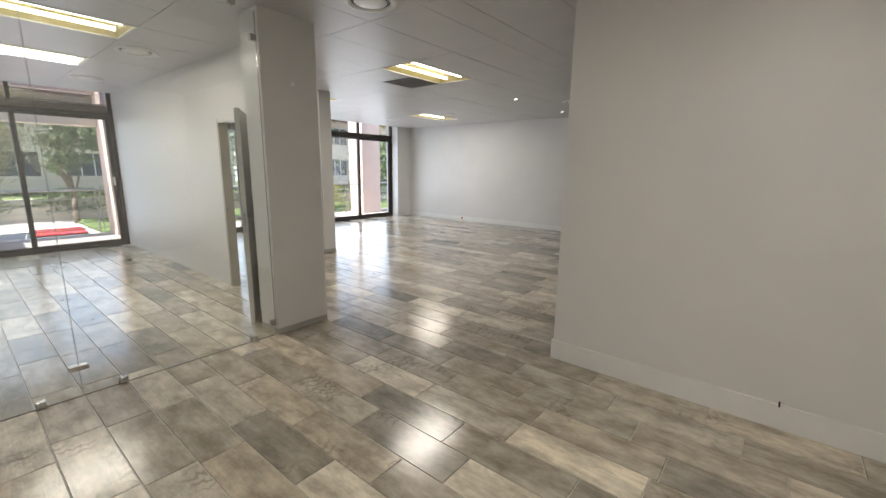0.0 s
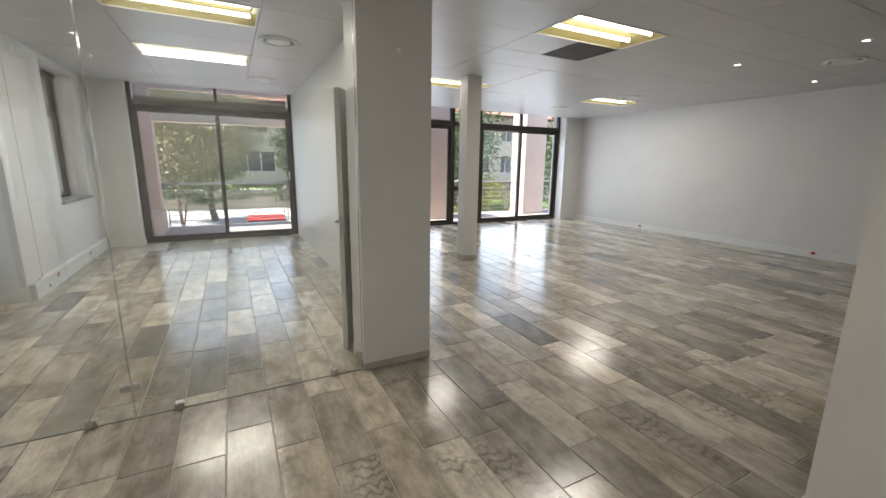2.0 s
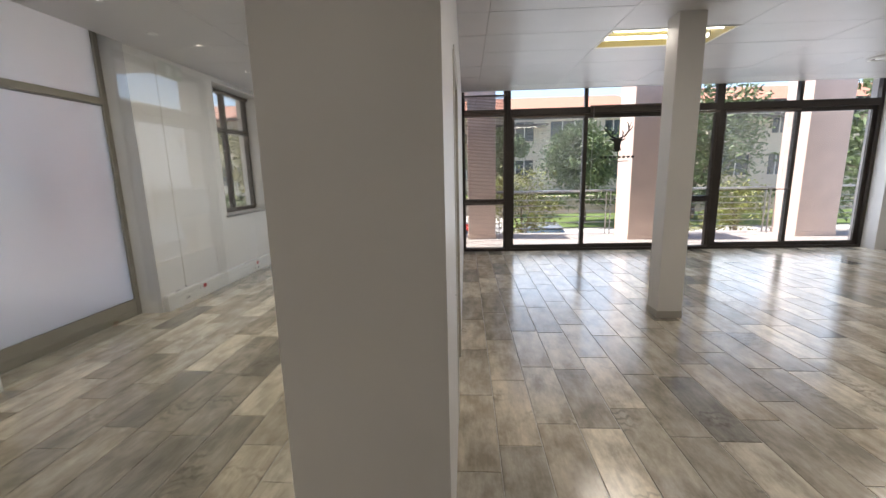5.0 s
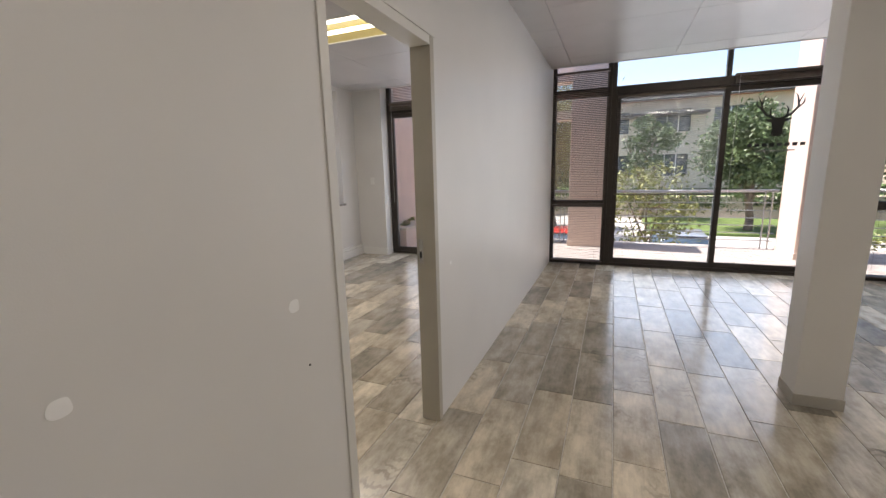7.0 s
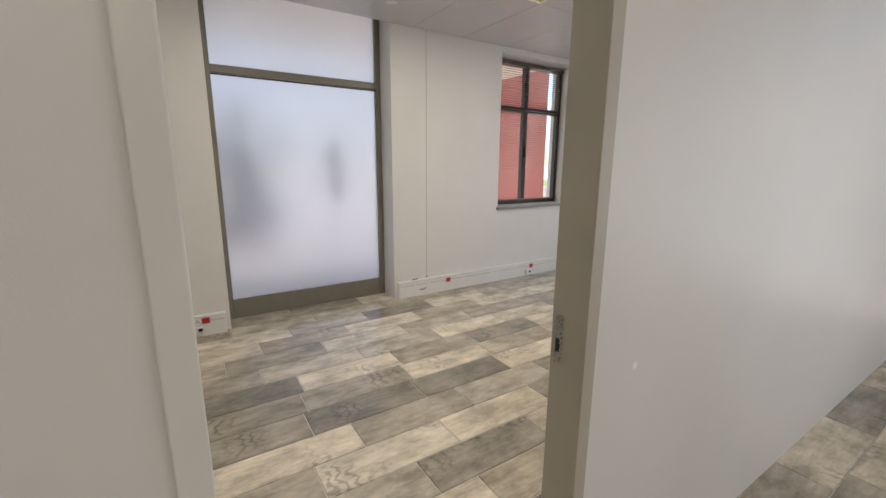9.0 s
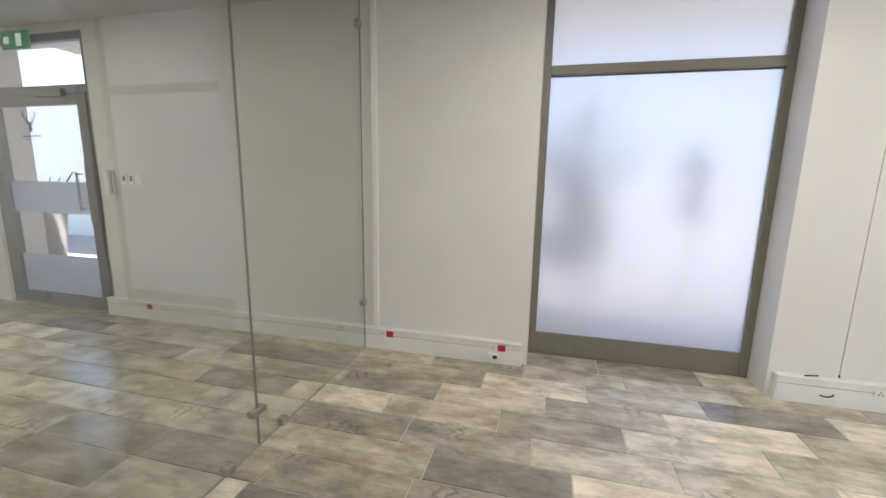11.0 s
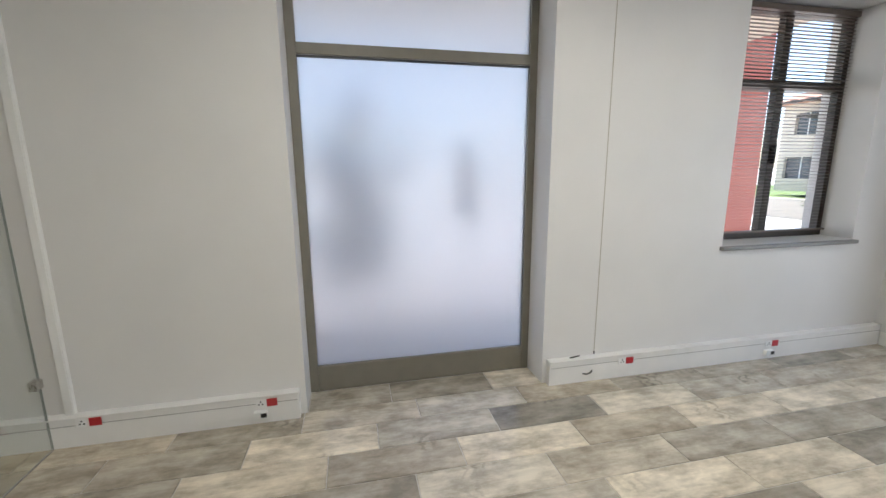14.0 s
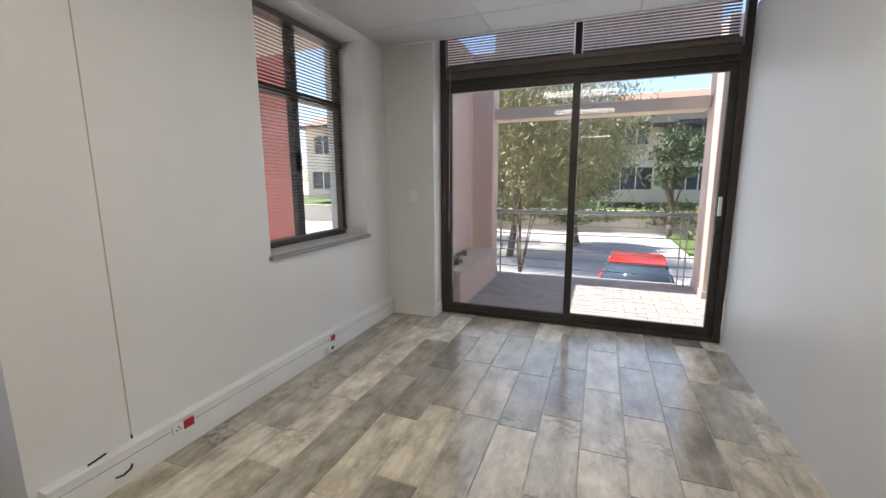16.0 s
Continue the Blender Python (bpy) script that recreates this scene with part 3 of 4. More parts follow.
for y in (0.30, 0.72, 1.65):
    clip(y, 0.024, 0.05, 0.046)
clip(0.50, 0.20, 0.10, 0.035)
for y in (0.30, 0.72, 1.68):
    clip(y, CZ - 0.024, 0.05, 0.046)
for z in (0.40, 2.50):
    clip(S + 0.085, z, 0.05, 0.05)
    clip(1.825, z if z > 1 else 0.12, 0.05, 0.05)
cd = thing("cable_duct", (-3.69, S, 0.175), "narrow white vertical cable duct on the wall", "cable duct")
part("base_channel", bx(-3.71, -3.665, S + 0.0005, S + 0.024, 0.179, CZ, bevel=0.002), TRIMW, cd)
part("snap_lid", bx(-3.707, -3.668, S + 0.0245, S + 0.030, 0.179, CZ, bevel=0.002), TRIMW, cd)

# ---- doorway and open leaf ----
fr = thing("door_frame", (-5.05, 2.31, 0), "cream painted steel door frame in the partition, one jamb darker beige", "door frame", kind="structure")
# the west jamb is coloured a darker beige than the rest of the frame
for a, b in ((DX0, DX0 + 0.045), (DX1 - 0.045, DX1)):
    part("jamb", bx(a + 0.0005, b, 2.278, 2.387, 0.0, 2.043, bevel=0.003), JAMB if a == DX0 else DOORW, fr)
part("head", bx(DX0 + 0.045, DX1 - 0.045, 2.278, 2.387, 2.0, 2.043, bevel=0.003), DOORW, fr)
for z in (2.04,):
    part("architrave", bx(DX0 - 0.012, DX1 + 0.012, 2.384, 2.391, 2.0432, 2.058), DOORW, fr)
part("strike_plate", bx(DX0 + 0.0455, DX0 + 0.0475, 2.29, 2.315, 0.92, 1.05), STEEL, fr, "steel strike plate")
part("strike_slot", bx(DX0 + 0.0476, DX0 + 0.0482, 2.296, 2.309, 0.95, 0.985), BLACK, fr)

LEN = 0.79
door = new("open_door")
tagged(door, "cream painted flush door standing wide open", "door")
hinge = Vector((-4.625, 2.250, 0))
ang = math.atan2(1.80 - hinge.y, -3.93 - hinge.x)
door.matrix_basis = Matrix.Translation(hinge) @ Matrix.Rotation(ang, 4, "Z")


def on_door(name, bm, mat, label=""):
    ob = new(name, mesh_of(name, bm, mat))
    ob.parent = door
    if label:
        tagged(ob, label)
    return ob


leaf = on_door("leaf", bx(0.0, LEN, -0.02, 0.02, 0.012, 2.0, bevel=0.003), DOORW)
for s in (-1, 1):
    a, b = sorted((s * 0.0205, s * 0.026))
    pl = on_door("backplate", bx(LEN - 0.085, LEN - 0.04, a, b, 0.90, 1.08, bevel=0.002), STEEL, "brushed steel lock backplate")
    bm = bm_new()
    rod(bm, (LEN - 0.062, s * 0.026, 1.03), (LEN - 0.062, s * 0.068, 1.03), 0.009, 10)
    rod(bm, (LEN - 0.062, s * 0.064, 1.03), (LEN - 0.18, s * 0.064, 1.03), 0.009, 10)
    on_door("lever_handle", bm, STEEL, "curved steel lever handle")
    on_door("keyhole", bx(LEN - 0.067, LEN - 0.059, s * 0.0262 if s > 0 else -0.0267, 0.0267 if s > 0 else -0.0262, 0.925, 0.955), BLACK)
on_door("lock_edge", bx(LEN + 0.0003, LEN + 0.002, -0.011, 0.011, 0.90, 1.08), STEEL, "steel lock edge plate")
for z in (0.25, 1.0, 1.75):
    on_door("hinge", rod(bm_new(), (-0.006, 0.024, z - 0.05), (-0.006, 0.024, z + 0.05), 0.007, 8), STEEL, "steel butt hinge")

# ---- skirtings and trunking ----
def skirting(name, *a):
    return tagged(part(name, bx(*a, bevel=0.004), TRIMW), "white painted skirting board", "skirting", kind="structure")


skirting("baseboard_lobby", -1.487, 1.43, 3.052, 3.0695, 0, 0.155)
skirting("baseboard_lobby_end", -1.4905, -1.4755, 3.0695, 3.235, 0, 0.155)
skirting("baseboard_north", -9.55, 1.43, NORTH - 0.016, NORTH - 0.0005, 0, 0.12)
skirting("baseboard_pier", -9.5995, -9.582, S + 0.06, -0.342, 0, 0.12)
skirting("baseboard_pier_reveal", -9.78, -9.60, -0.3395, -0.325, 0, 0.12)
SKG = material("grey_skirting_paint", (0.42, 0.40, 0.36), 0.45, vary=0.05)
for n, a in (("baseboard_column", (-3.874, -3.5685, 1.857, 2.3835, 0, 0.055)), ("baseboard_hall_column", (-6.545, -6.315, 4.27, 4.51, 0, 0.07))):
    tagged(part(n, bx(*a, bevel=0.003), SKG), "low grey tile skirting round a column", "skirting", kind="structure")


def trunk(x0, x1):
    t = thing("cable_trunking", ((x0 + x1) / 2, S, 0), "white plastic power trunking along the wall foot", "cable trunking", "skirting trunking")
    part("body", bx(x0, x1, S + 0.0005, S + 0.055, 0.0, 0.168, bevel=0.004), TRIMW, t)
    part("cover", bx(x0 + 0.01, x1 - 0.01, S + 0.0555, S + 0.060, 0.045, 0.125, bevel=0.0015), TRIMW, t)
    part("cover_gap", bx(x0 + 0.01, x1 - 0.01, S + 0.0552, S + 0.0566, 0.1265, 0.1295), GAP, t, "dark gap above the trunking cover")
    part("top_ledge", bx(x0, x1, S + 0.0005, S + 0.063, 0.1682, 0.178, bevel=0.003), TRIMW, t)
    return t


trunk(-4.885, -0.82)
trunk(-9.58, -6.535)


def socket(x, y, z, red=True, facing=1, black=False):
    s = thing("power_socket", (x, y, z), "small white outlet beside a red dedicated outlet", "power socket", "power sockets")
    f = facing
    yb = sorted((y, y + f * 0.006))
    part("faceplate", bx(x + 0.0, x + 0.06, yb[0], yb[1], z - 0.024, z + 0.024, bevel=0.002), PLASTIC, s)
    for k, (u, v) in enumerate(((0.03, 0.010), (0.02, -0.006), (0.04, -0.006))):
        yy = sorted((y + f * 0.0062, y + f * 0.0075))
        part("pin_hole", bx(x + u - 0.004, x + u + 0.004, yy[0], yy[1], z + v - 0.004, z + v + 0.004), BLACK, s)
    if red:
        part("red_outlet", bx(x - 0.062, x - 0.003, yb[0], yb[1], z - 0.024, z + 0.024, bevel=0.002), RED, s, "red plastic dedicated outlet")
    if black:
        yb = sorted((y, y + f * 0.03))
        part("plug_box", bx(x - 0.005, x + 0.07, yb[0], yb[1], z - 0.085, z - 0.045, bevel=0.004), PLASTIC, s, "white data box")
        yb = sorted((y + f * 0.0301, y + f * 0.032))
        part("data_port", bx(x - 0.003, x + 0.03, yb[0], yb[1], z - 0.078, z - 0.052), BLACK, s, "black data port")
    return s


TY = S + 0.0605
socket(-4.70, TY, 0.135, black=True)
socket(-3.79, TY, 0.145)
socket(-1.325, TY, 0.135)
socket(-7.125, TY, 0.130)
socket(-8.43, TY, 0.128, black=True)
socket(-7.39, NORTH - 0.0165, 0.08, facing=-1, black=True)
socket(-4.02, NORTH - 0.0165, 0.08, facing=-1)
tagged(part("blank_plate", bx(-3.16, -3.12, TY, TY + 0.006, 0.075, 0.115, bevel=0.002), PLASTIC), "small square blank plate on the trunking", "wall plate")


def cable_stub(pts, label):
    bm = bm_new()
    for a, b in zip(pts, pts[1:]):
        rod(bm, a, b, 0.005, 7)
    return tagged(part("cable_end", bm, BLACK), label, "cable")


cable_stub([(-6.86, TY - 0.003, 0.085), (-6.84, TY + 0.02, 0.082), (-6.80, TY + 0.03, 0.078), (-6.77, TY + 0.028, 0.085)], "short black cable end poking from the trunking")
cable_stub([(-6.70, S + 0.03, 0.182), (-6.74, S + 0.035, 0.19), (-6.78, S + 0.02, 0.186)], "short black cable end lying on the trunking")
cable_stub([(-0.05, 3.0515, 0.15), (-0.05, 3.03, 0.155), (-0.052, 3.02, 0.19)], "short cut cable stub above the skirting")
cable_stub([(-6.905, S + 0.003, 0.18), (-6.905, S + 0.003, 0.20)], "black cable end at the wall foot")
tagged(part("wall_joint", bx(-6.908, -6.903, S, S + 0.0025, 0.18, CZ), JAMB), "raised filled joint running up the wall", "wall joint")


def plate_switch(m, label, rocker=None):
    s = new("light_switch")
    tagged(s, label, "light switch")
    s.matrix_basis = m
    for n, a, mt in (("plate", (-0.036, 0.036, 0, 0.008, -0.058, 0.058), PLASTIC), ("rocker", (-0.014, 0.014, 0.0082, 0.013, -0.024, 0.024), rocker or PLASTIC)):
        o = new(n, mesh_of(n, bx(*a, bevel=0.002), mt))
        o.parent = s
    return s


plate_switch(Matrix.Translation((-9.5995, -0.565, 1.27)) @ Matrix.Rotation(radians(-90), 4, "Z"), "white light switch on the pier")
for k in range(3):
    plate_switch(Matrix.Translation((-1.16 - 0.085 * k, S + 0.0005, 1.35)), "white switch plate in a row of three", GREYDECAL if k < 2 else None)
ph = thing("intercom_phone", (-1.0, S, 1.33), "white intercom handset on a wall cradle", "intercom")
part("cradle", bx(-1.05, -0.96, S + 0.0005, S + 0.03, 1.22, 1.42, bevel=0.006), PLASTIC, ph)
part("handset", bx(-1.035, -0.985, S + 0.032, S + 0.065, 1.21, 1.43, bevel=0.012), PLASTIC, ph)
bm = bm_new()
for k in range(14):
    a, b = k * 0.9, (k + 1) * 0.9
    rod(bm, (-1.01 + 0.008 * math.cos(a), S + 0.045 + 0.008 * math.sin(a), 1.21 - k * 0.008), (-1.01 + 0.008 * math.cos(b), S + 0.045 + 0.008 * math.sin(b), 1.21 - (k + 1) * 0.008), 0.002, 5)
part("coiled_cord", bm, PLASTIC, ph)
ex = thing("exit_sign", (-0.12, S + 0.12, 2.6), "green emergency exit sign hanging below the ceiling", "exit sign")
part("sign_board", bx(-0.30, 0.06, S + 0.05, S + 0.058, 2.52, 2.68, bevel=0.002), SIGN, ex)
part("figure_panel", bx(-0.20, -0.13, S + 0.0585, S + 0.060, 2.545, 2.655), SIGNW, ex)
part("arrow_panel", bx(-0.04, 0.03, S + 0.0585, S + 0.060, 2.57, 2.63), SIGNW, ex)
for x in (-0.25, 0.0):
    part("hanger", rod(bm_new(), (x, S + 0.054, 2.68), (x, S + 0.054, CZ), 0.003, 6), STEEL, ex)

# filler patches and marks on the partition
for x, z, r in ((-4.404, 1.022, 0.021), (-5.67, 0.88, 0.011), (-3.841, 1.021, 0.019)):
    bm = bm_new()
    vs = [bm.verts.new((x + r * (1 + 0.08 * math.sin(3 * a + x)) * math.cos(a), 2.3812, z + r * 1.1 * (1 + 0.15 * math.cos(2 * a)) * math.sin(a))) for a in (k * math.pi / 9 for k in range(18))]
    bm.faces.new(vs)
    tagged(part("filler_patch", bm, STAINW), "small pale filler patch on the partition", "wall patch")
tagged(part("screw_hole", rod(bm_new(), (-4.447, 2.380, 0.816), (-4.447, 2.3825, 0.816), 0.0035, 8), BLACK), "tiny dark screw hole in the partition", "screw hole")
tagged(part("wall_patch", bx(-3.572, -3.5707, 2.13, 2.155, 2.18, 2.21), STAINW), "small pale patch on the column", "wall patch")

# ---- ceiling fittings ----
def troffer(x0, y0, watts):
    t = thing("ceiling_light", (x0 + 0.3, y0 + 0.6, CZ), "recessed fluorescent ceiling light with two lit tubes", "ceiling light", "ceiling lights")
    bm = bm_new()
    x1, y1, zt = x0 + 0.6, y0 + 1.2, CZ + 0.09
    i = 0.05
    lo = [bm.verts.new(p) for p in ((x0 + 0.02, y0 + 0.02, CZ + 0.005), (x1 - 0.02, y0 + 0.02, CZ + 0.005), (x1 - 0.02, y1 - 0.02, CZ + 0.005), (x0 + 0.02, y1 - 0.02, CZ + 0.005))]
    hi = [bm.verts.new(p) for p in ((x0 + 0.02 + i, y0 + 0.02 + i, zt), (x1 - 0.02 - i, y0 + 0.02 + i, zt), (x1 - 0.02 - i, y1 - 0.02 - i, zt), (x0 + 0.02 + i, y1 - 0.02 - i, zt))]
    for k in range(4):
        bm.faces.new((lo[k], lo[(k + 1) % 4], hi[(k + 1) % 4], hi[k]))
    bm.faces.new(hi)
    part("reflector", bm, REFLECTOR, t, "yellowed metal reflector tray")
    bm = bm_new()
    for a in ((x0 + 0.004, x0 + 0.02, y0 + 0.004, y1 - 0.004), (x1 - 0.02, x1 - 0.004, y0 + 0.004, y1 - 0.004), (x0 + 0.02, x1 - 0.02, y0 + 0.004, y0 + 0.02), (x0 + 0.02, x1 - 0.02, y1 - 0.02, y1 - 0.004)):
        box(bm, *a, CZ - 0.004, CZ + 0.006)
    part("rim", bm, TRIMW, t)
    for x in (x0 + 0.17, x1 - 0.17):
        part("tube", rod(bm_new(), (x, y0 + 0.07, CZ + 0.045), (x, y1 - 0.07, CZ + 0.045), 0.019, 12), TUBE, t, "lit fluorescent tube")
        for y in (y0 + 0.06, y1 - 0.075):
            part("tube_holder", bx(x - 0.014, x + 0.014, y, y + 0.016, CZ + 0.02, CZ + 0.085), PLASTIC, t)
    area("lamp", look((x0 + 0.3, y0 + 0.6, CZ - 0.012), (x0 + 0.3, y0 + 0.6, 0)), 0.5, 1.1, watts, (1.0, 0.93, 0.81))


for x0, y0 in TROF:
    troffer(x0, y0, 9.5 if x0 > -1 else 9.5 if x0 > -4.5 else 8)
cv = thing("ceiling_vent", (VENT[0] + 0.3, VENT[1] + 0.3, CZ), "square dark return-air grille in the ceiling", "vent")
part("backing", bx(VENT[0] + 0.01, VENT[0] + 0.59, VENT[1] + 0.01, VENT[1] + 0.59, CZ + 0.03, CZ + 0.04), BLACK, cv)
for k in range(22):
    x = VENT[0] + 0.02 + 0.0255 * k
    part("slat", bx(x, x + 0.008, VENT[1] + 0.012, VENT[1] + 0.588, CZ + 0.002, CZ + 0.026), GAP, cv)


def diffuser(x, y):
    d = thing("air_diffuser", (x, y, CZ), "round off-white ceiling air diffuser with a dark throat", "air diffuser", "air diffusers")
    part("ring", lathe(bm_new(), [(0.205, CZ - 0.001), (0.20, CZ - 0.014), (0.175, CZ - 0.02), (0.155, CZ - 0.012), (0.15, CZ - 0.002)], 32, (x, y, 0)), TRIMW, d, smooth=True)
    part("throat", lathe(bm_new(), [(0.15, CZ - 0.0025), (0.02, CZ - 0.0025)], 32, (x, y, 0)), BLACK, d, "dark throat")
    part("disc", lathe(bm_new(), [(0.0, CZ - 0.016), (0.10, CZ - 0.018), (0.125, CZ - 0.012), (0.125, CZ - 0.006), (0.0, CZ - 0.006)], 32, (x, y, 0)), TRIMW, d, smooth=True)


for x, y in ((-5.92, 1.68), (-8.28, 1.68), (-6.42, 7.82), (-8.22, 7.76), (-3.35, 7.7), (-2.80, 2.36)):
    diffuser(x, y)


def downlight(x, y, lit=True):
    d = thing("downlight", (x, y, CZ), "small round recessed downlight, lit" if lit else "small round ceiling sensor", "downlight", "downlights")
    part("bezel", lathe(bm_new(), [(0.045, CZ - 0.001), (0.043, CZ - 0.006), (0.032, CZ - 0.007), (0.030, CZ - 0.002)], 20, (x, y, 0)), TRIMW, d, smooth=True)
    part("bulb", lathe(bm_new(), [(0.030, CZ - 0.003), (0.0, CZ - 0.005)], 20, (x, y, 0)), SPOTG if lit else PLASTIC, d)


for x, y in ((-4.09, 6.85), (-4.09, 8.85), (-2.9, 6.85), (-0.53, -0.21), (-1.65, -0.23), (0.55, -0.3)):
    downlight(x, y)
for x, y in ((-5.0, 2.9), (-4.95, 5.6), (-6.3, -0.4), (-6.0, 1.9)):
    downlight(x, y, False)

# ---- outside ----
GZ = -1.9
structure("ground", bx(-2500, 2500, -2500, 2500, GZ - 0.2, GZ), PAVE, "pale sunlit paved ground below the balcony", "ground")
structure("lawn", bx(-33, -26, 5, 45, GZ, GZ + 0.12), GRASS, "bright green lawn across the road", "lawn")
structure("building_base", bx(-9.9, 1.9, S - 0.3, NORTH + 0.4, GZ, -0.125), PLASTER, "pink plastered storey below", "wall")
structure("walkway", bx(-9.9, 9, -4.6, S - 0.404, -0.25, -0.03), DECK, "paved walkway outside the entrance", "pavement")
structure("lobby_wall", bx(-3.4, 9, -4.9, -4.61, -0.25, TOP), TRIMW, "white wall across the walkway", "wall")

bal = thing("balcony", (-11, 5, -0.25), "paved balcony along the glazed front", "balcony", kind="structure")
part("slab", bx(-12.25, -9.90, -1.3, 12.6, -0.30, -0.062), PLASTER, bal)
bm = bm_new()
row = 0
x = -12.24
while x < -9.95:
    y = -1.3 - (row % 2) * 0.1
    while y < 12.5:
        box(bm, x + 0.003, x + 0.107, max(y, -1.29) + 0.003, y + 0.217, -0.0615, -0.045 + random.uniform(-0.0015, 0.0015))
        y += 0.22
    x += 0.11
    row += 1
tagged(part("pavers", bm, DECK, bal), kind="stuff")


def pillar(x0, x1, y0, y1, label="pink plastered balcony pillar"):
    p = thing("pillar", ((x0 + x1) / 2, (y0 + y1) / 2, -0.05), label, "pillar", "balcony pillars")
    part("shaft", bx(x0, x1, y0, y1, -0.06, 3.25, bevel=0.012), PLASTER, p)
    part("plinth", bx(x0 - 0.012, x1 + 0.012, y0 - 0.012, y1 + 0.012, -0.058, 0.05, bevel=0.006), PLASTER, p)
    return p


pillar(-12.15, -11.50, 2.48, 3.08)
pillar(-11.95, -11.15, 5.82, 6.60)
pillar(-12.0, -11.3, 9.30, 10.1)
pillar(-12.2, -11.85, -0.62, -0.30)
tagged(part("balcony_side_wall", bx(-11.85, -10.06, -0.85, -0.62, -0.06, 3.25), PLASTER), "pink plastered balcony side wall", "wall", kind="structure")
tagged(part("pergola_beam", bx(-12.3, -11.95, -0.9, 2.47, 2.31, 2.47, bevel=0.01), CREAM), "pale concrete beam between the balcony pillars", "beam", "balcony beams")
tagged(part("balcony_fascia", bx(-12.14, -11.88, -0.30, 2.48, 2.98, 3.95, bevel=0.01), PLASTER), "pink plastered fascia above the office balcony", "fascia", "balcony beams")
pl = thing("planter_box", (-11.1, -0.42, -0.05), "low pink plastered planter with a few weeds", "planter")
part("box", bx(-11.85, -10.10, -0.62, -0.22, -0.06, 0.36, bevel=0.012), PLASTER, pl)
part("coping", bx(-11.85, -10.09, -0.62, -0.205, 0.361, 0.40, bevel=0.008), CREAM, pl)


def leaves(bm, centre, radii, count, size, rng, droop=0.0, slim=1.0):
    c = Vector(centre)
    clumps = []
    for k in range(max(8, count // 60)):
        while True:
            q = Vector((rng.uniform(-1, 1), rng.uniform(-1, 1), rng.uniform(-1, 1)))
            if 0.25 < q.length < 1:
                break
        clumps.append((c + Vector((q.x * radii[0], q.y * radii[1], q.z * radii[2])), rng.uniform(0.16, 0.34)))
    vs, fs = [], []
    for k in range(count):
        o, s = rng.choice(clumps)
        d = Vector((rng.gauss(0, 1), rng.gauss(0, 1), rng.gauss(0, 0.8)))
        p = o + Vector((d.x * radii[0], d.y * radii[1], d.z * radii[2])) * s * 0.6
        p.z -= droop * abs(d.x) * s
        a = Vector((rng.gauss(0, 1), rng.gauss(0, 1), rng.gauss(0, 0.7) - droop)).normalized()
        b = a.cross(Vector((rng.gauss(0, 1), rng.gauss(0, 1), rng.gauss(0, 1)))).normalized()
        L, W = size * rng.uniform(0.6, 1.3), size * rng.uniform(0.25, 0.45) * slim
        n = len(vs)
        vs += [p - a * L, p + b * W, p + a * L, p - b * W]
        fs.append((n, n + 1, n + 2, n + 3))
    return vs, fs


def tree(name, at, base, crown, radii, count, size, leaf, seed, label, trunk=0.16, droop=0.0, slim=1.0):
    rng = random.Random(seed)
    t = thing(name, (at[0], at[1], base), label, "tree" if "tree" in name else "shrub", "trees and shrubs")
    foot, top = Vector((at[0], at[1], base)), Vector(crown)
    bm = bm_new()
    prev, steps = foot, 6
    spine = [foot]
    for k in range(1, steps + 1):
        q = foot.lerp(top, k / steps) + Vector((rng.uniform(-1, 1), rng.uniform(-1, 1), 0)) * trunk * 0.6
        rod(bm, prev, q, trunk * (1 - 0.12 * (k - 1)), 9, trunk * (1 - 0.12 * k))
        spine.append(q)
        prev = q
    for k in range(11):
        s = spine[rng.randint(2, 6)]
        e = Vector(crown) + Vector((rng.uniform(-0.8, 0.8) * radii[0], rng.uniform(-0.8, 0.8) * radii[1], rng.uniform(-0.5, 0.8) * radii[2]))
        m = s.lerp(e, 0.5) + Vector((0, 0, 0.08 * radii[2]))
        rod(bm, s, m, trunk * 0.38, 7, trunk * 0.26)
        rod(bm, m, e, trunk * 0.26, 6, trunk * 0.07)
    part("trunk", bm, BARK, t, smooth=True)
    vs, fs = leaves(None, crown, radii, count, size, rng, droop, slim)
    me = bpy.data.meshes.new("crown")
    me.from_pydata(vs, [], fs)
    me.materials.append(leaf)
    o = new("crown", me)
    o.parent, o.matrix_parent_inverse = t, t.matrix_basis.inverted()
    return t


tree("feathery_tree", (-23.5, -2.4), GZ, (-23.5, -1.8, 3.5), (3.0, 4.2, 2.9), 42000, 0.15, LEAFO, 3, "large olive-green tree with drooping feathery foliage", 0.16, 1.1, 0.36)
tree("tree", (-27.5, 0.2), GZ, (-27.5, 0.0, 1.9), (1.8, 1.9, 1.7), 12000, 0.125, LEAFD, 4, "dense dark green tree across the road", 0.2)
tree("young_tree", (-12.75, 0.0), GZ, (-12.8, -0.05, 1.5), (0.45, 0.45, 0.9), 420, 0.05, LEAFO, 5, "thin young tree just outside the railing", 0.035)
tree("young_tree", (-14.0, 4.0), GZ, (-14.0, 3.95, 0.45), (0.9, 1.0, 1.05), 2800, 0.06, LEAFY, 6, "yellow-green leafy young tree below the railing", 0.06)
tree("young_tree", (-14.2, 9.9), GZ, (-14.2, 9.9, 0.2), (0.8, 0.9, 0.9), 2200, 0.06, LEAFY, 7, "yellow-green leafy young tree below the railing", 0.06)
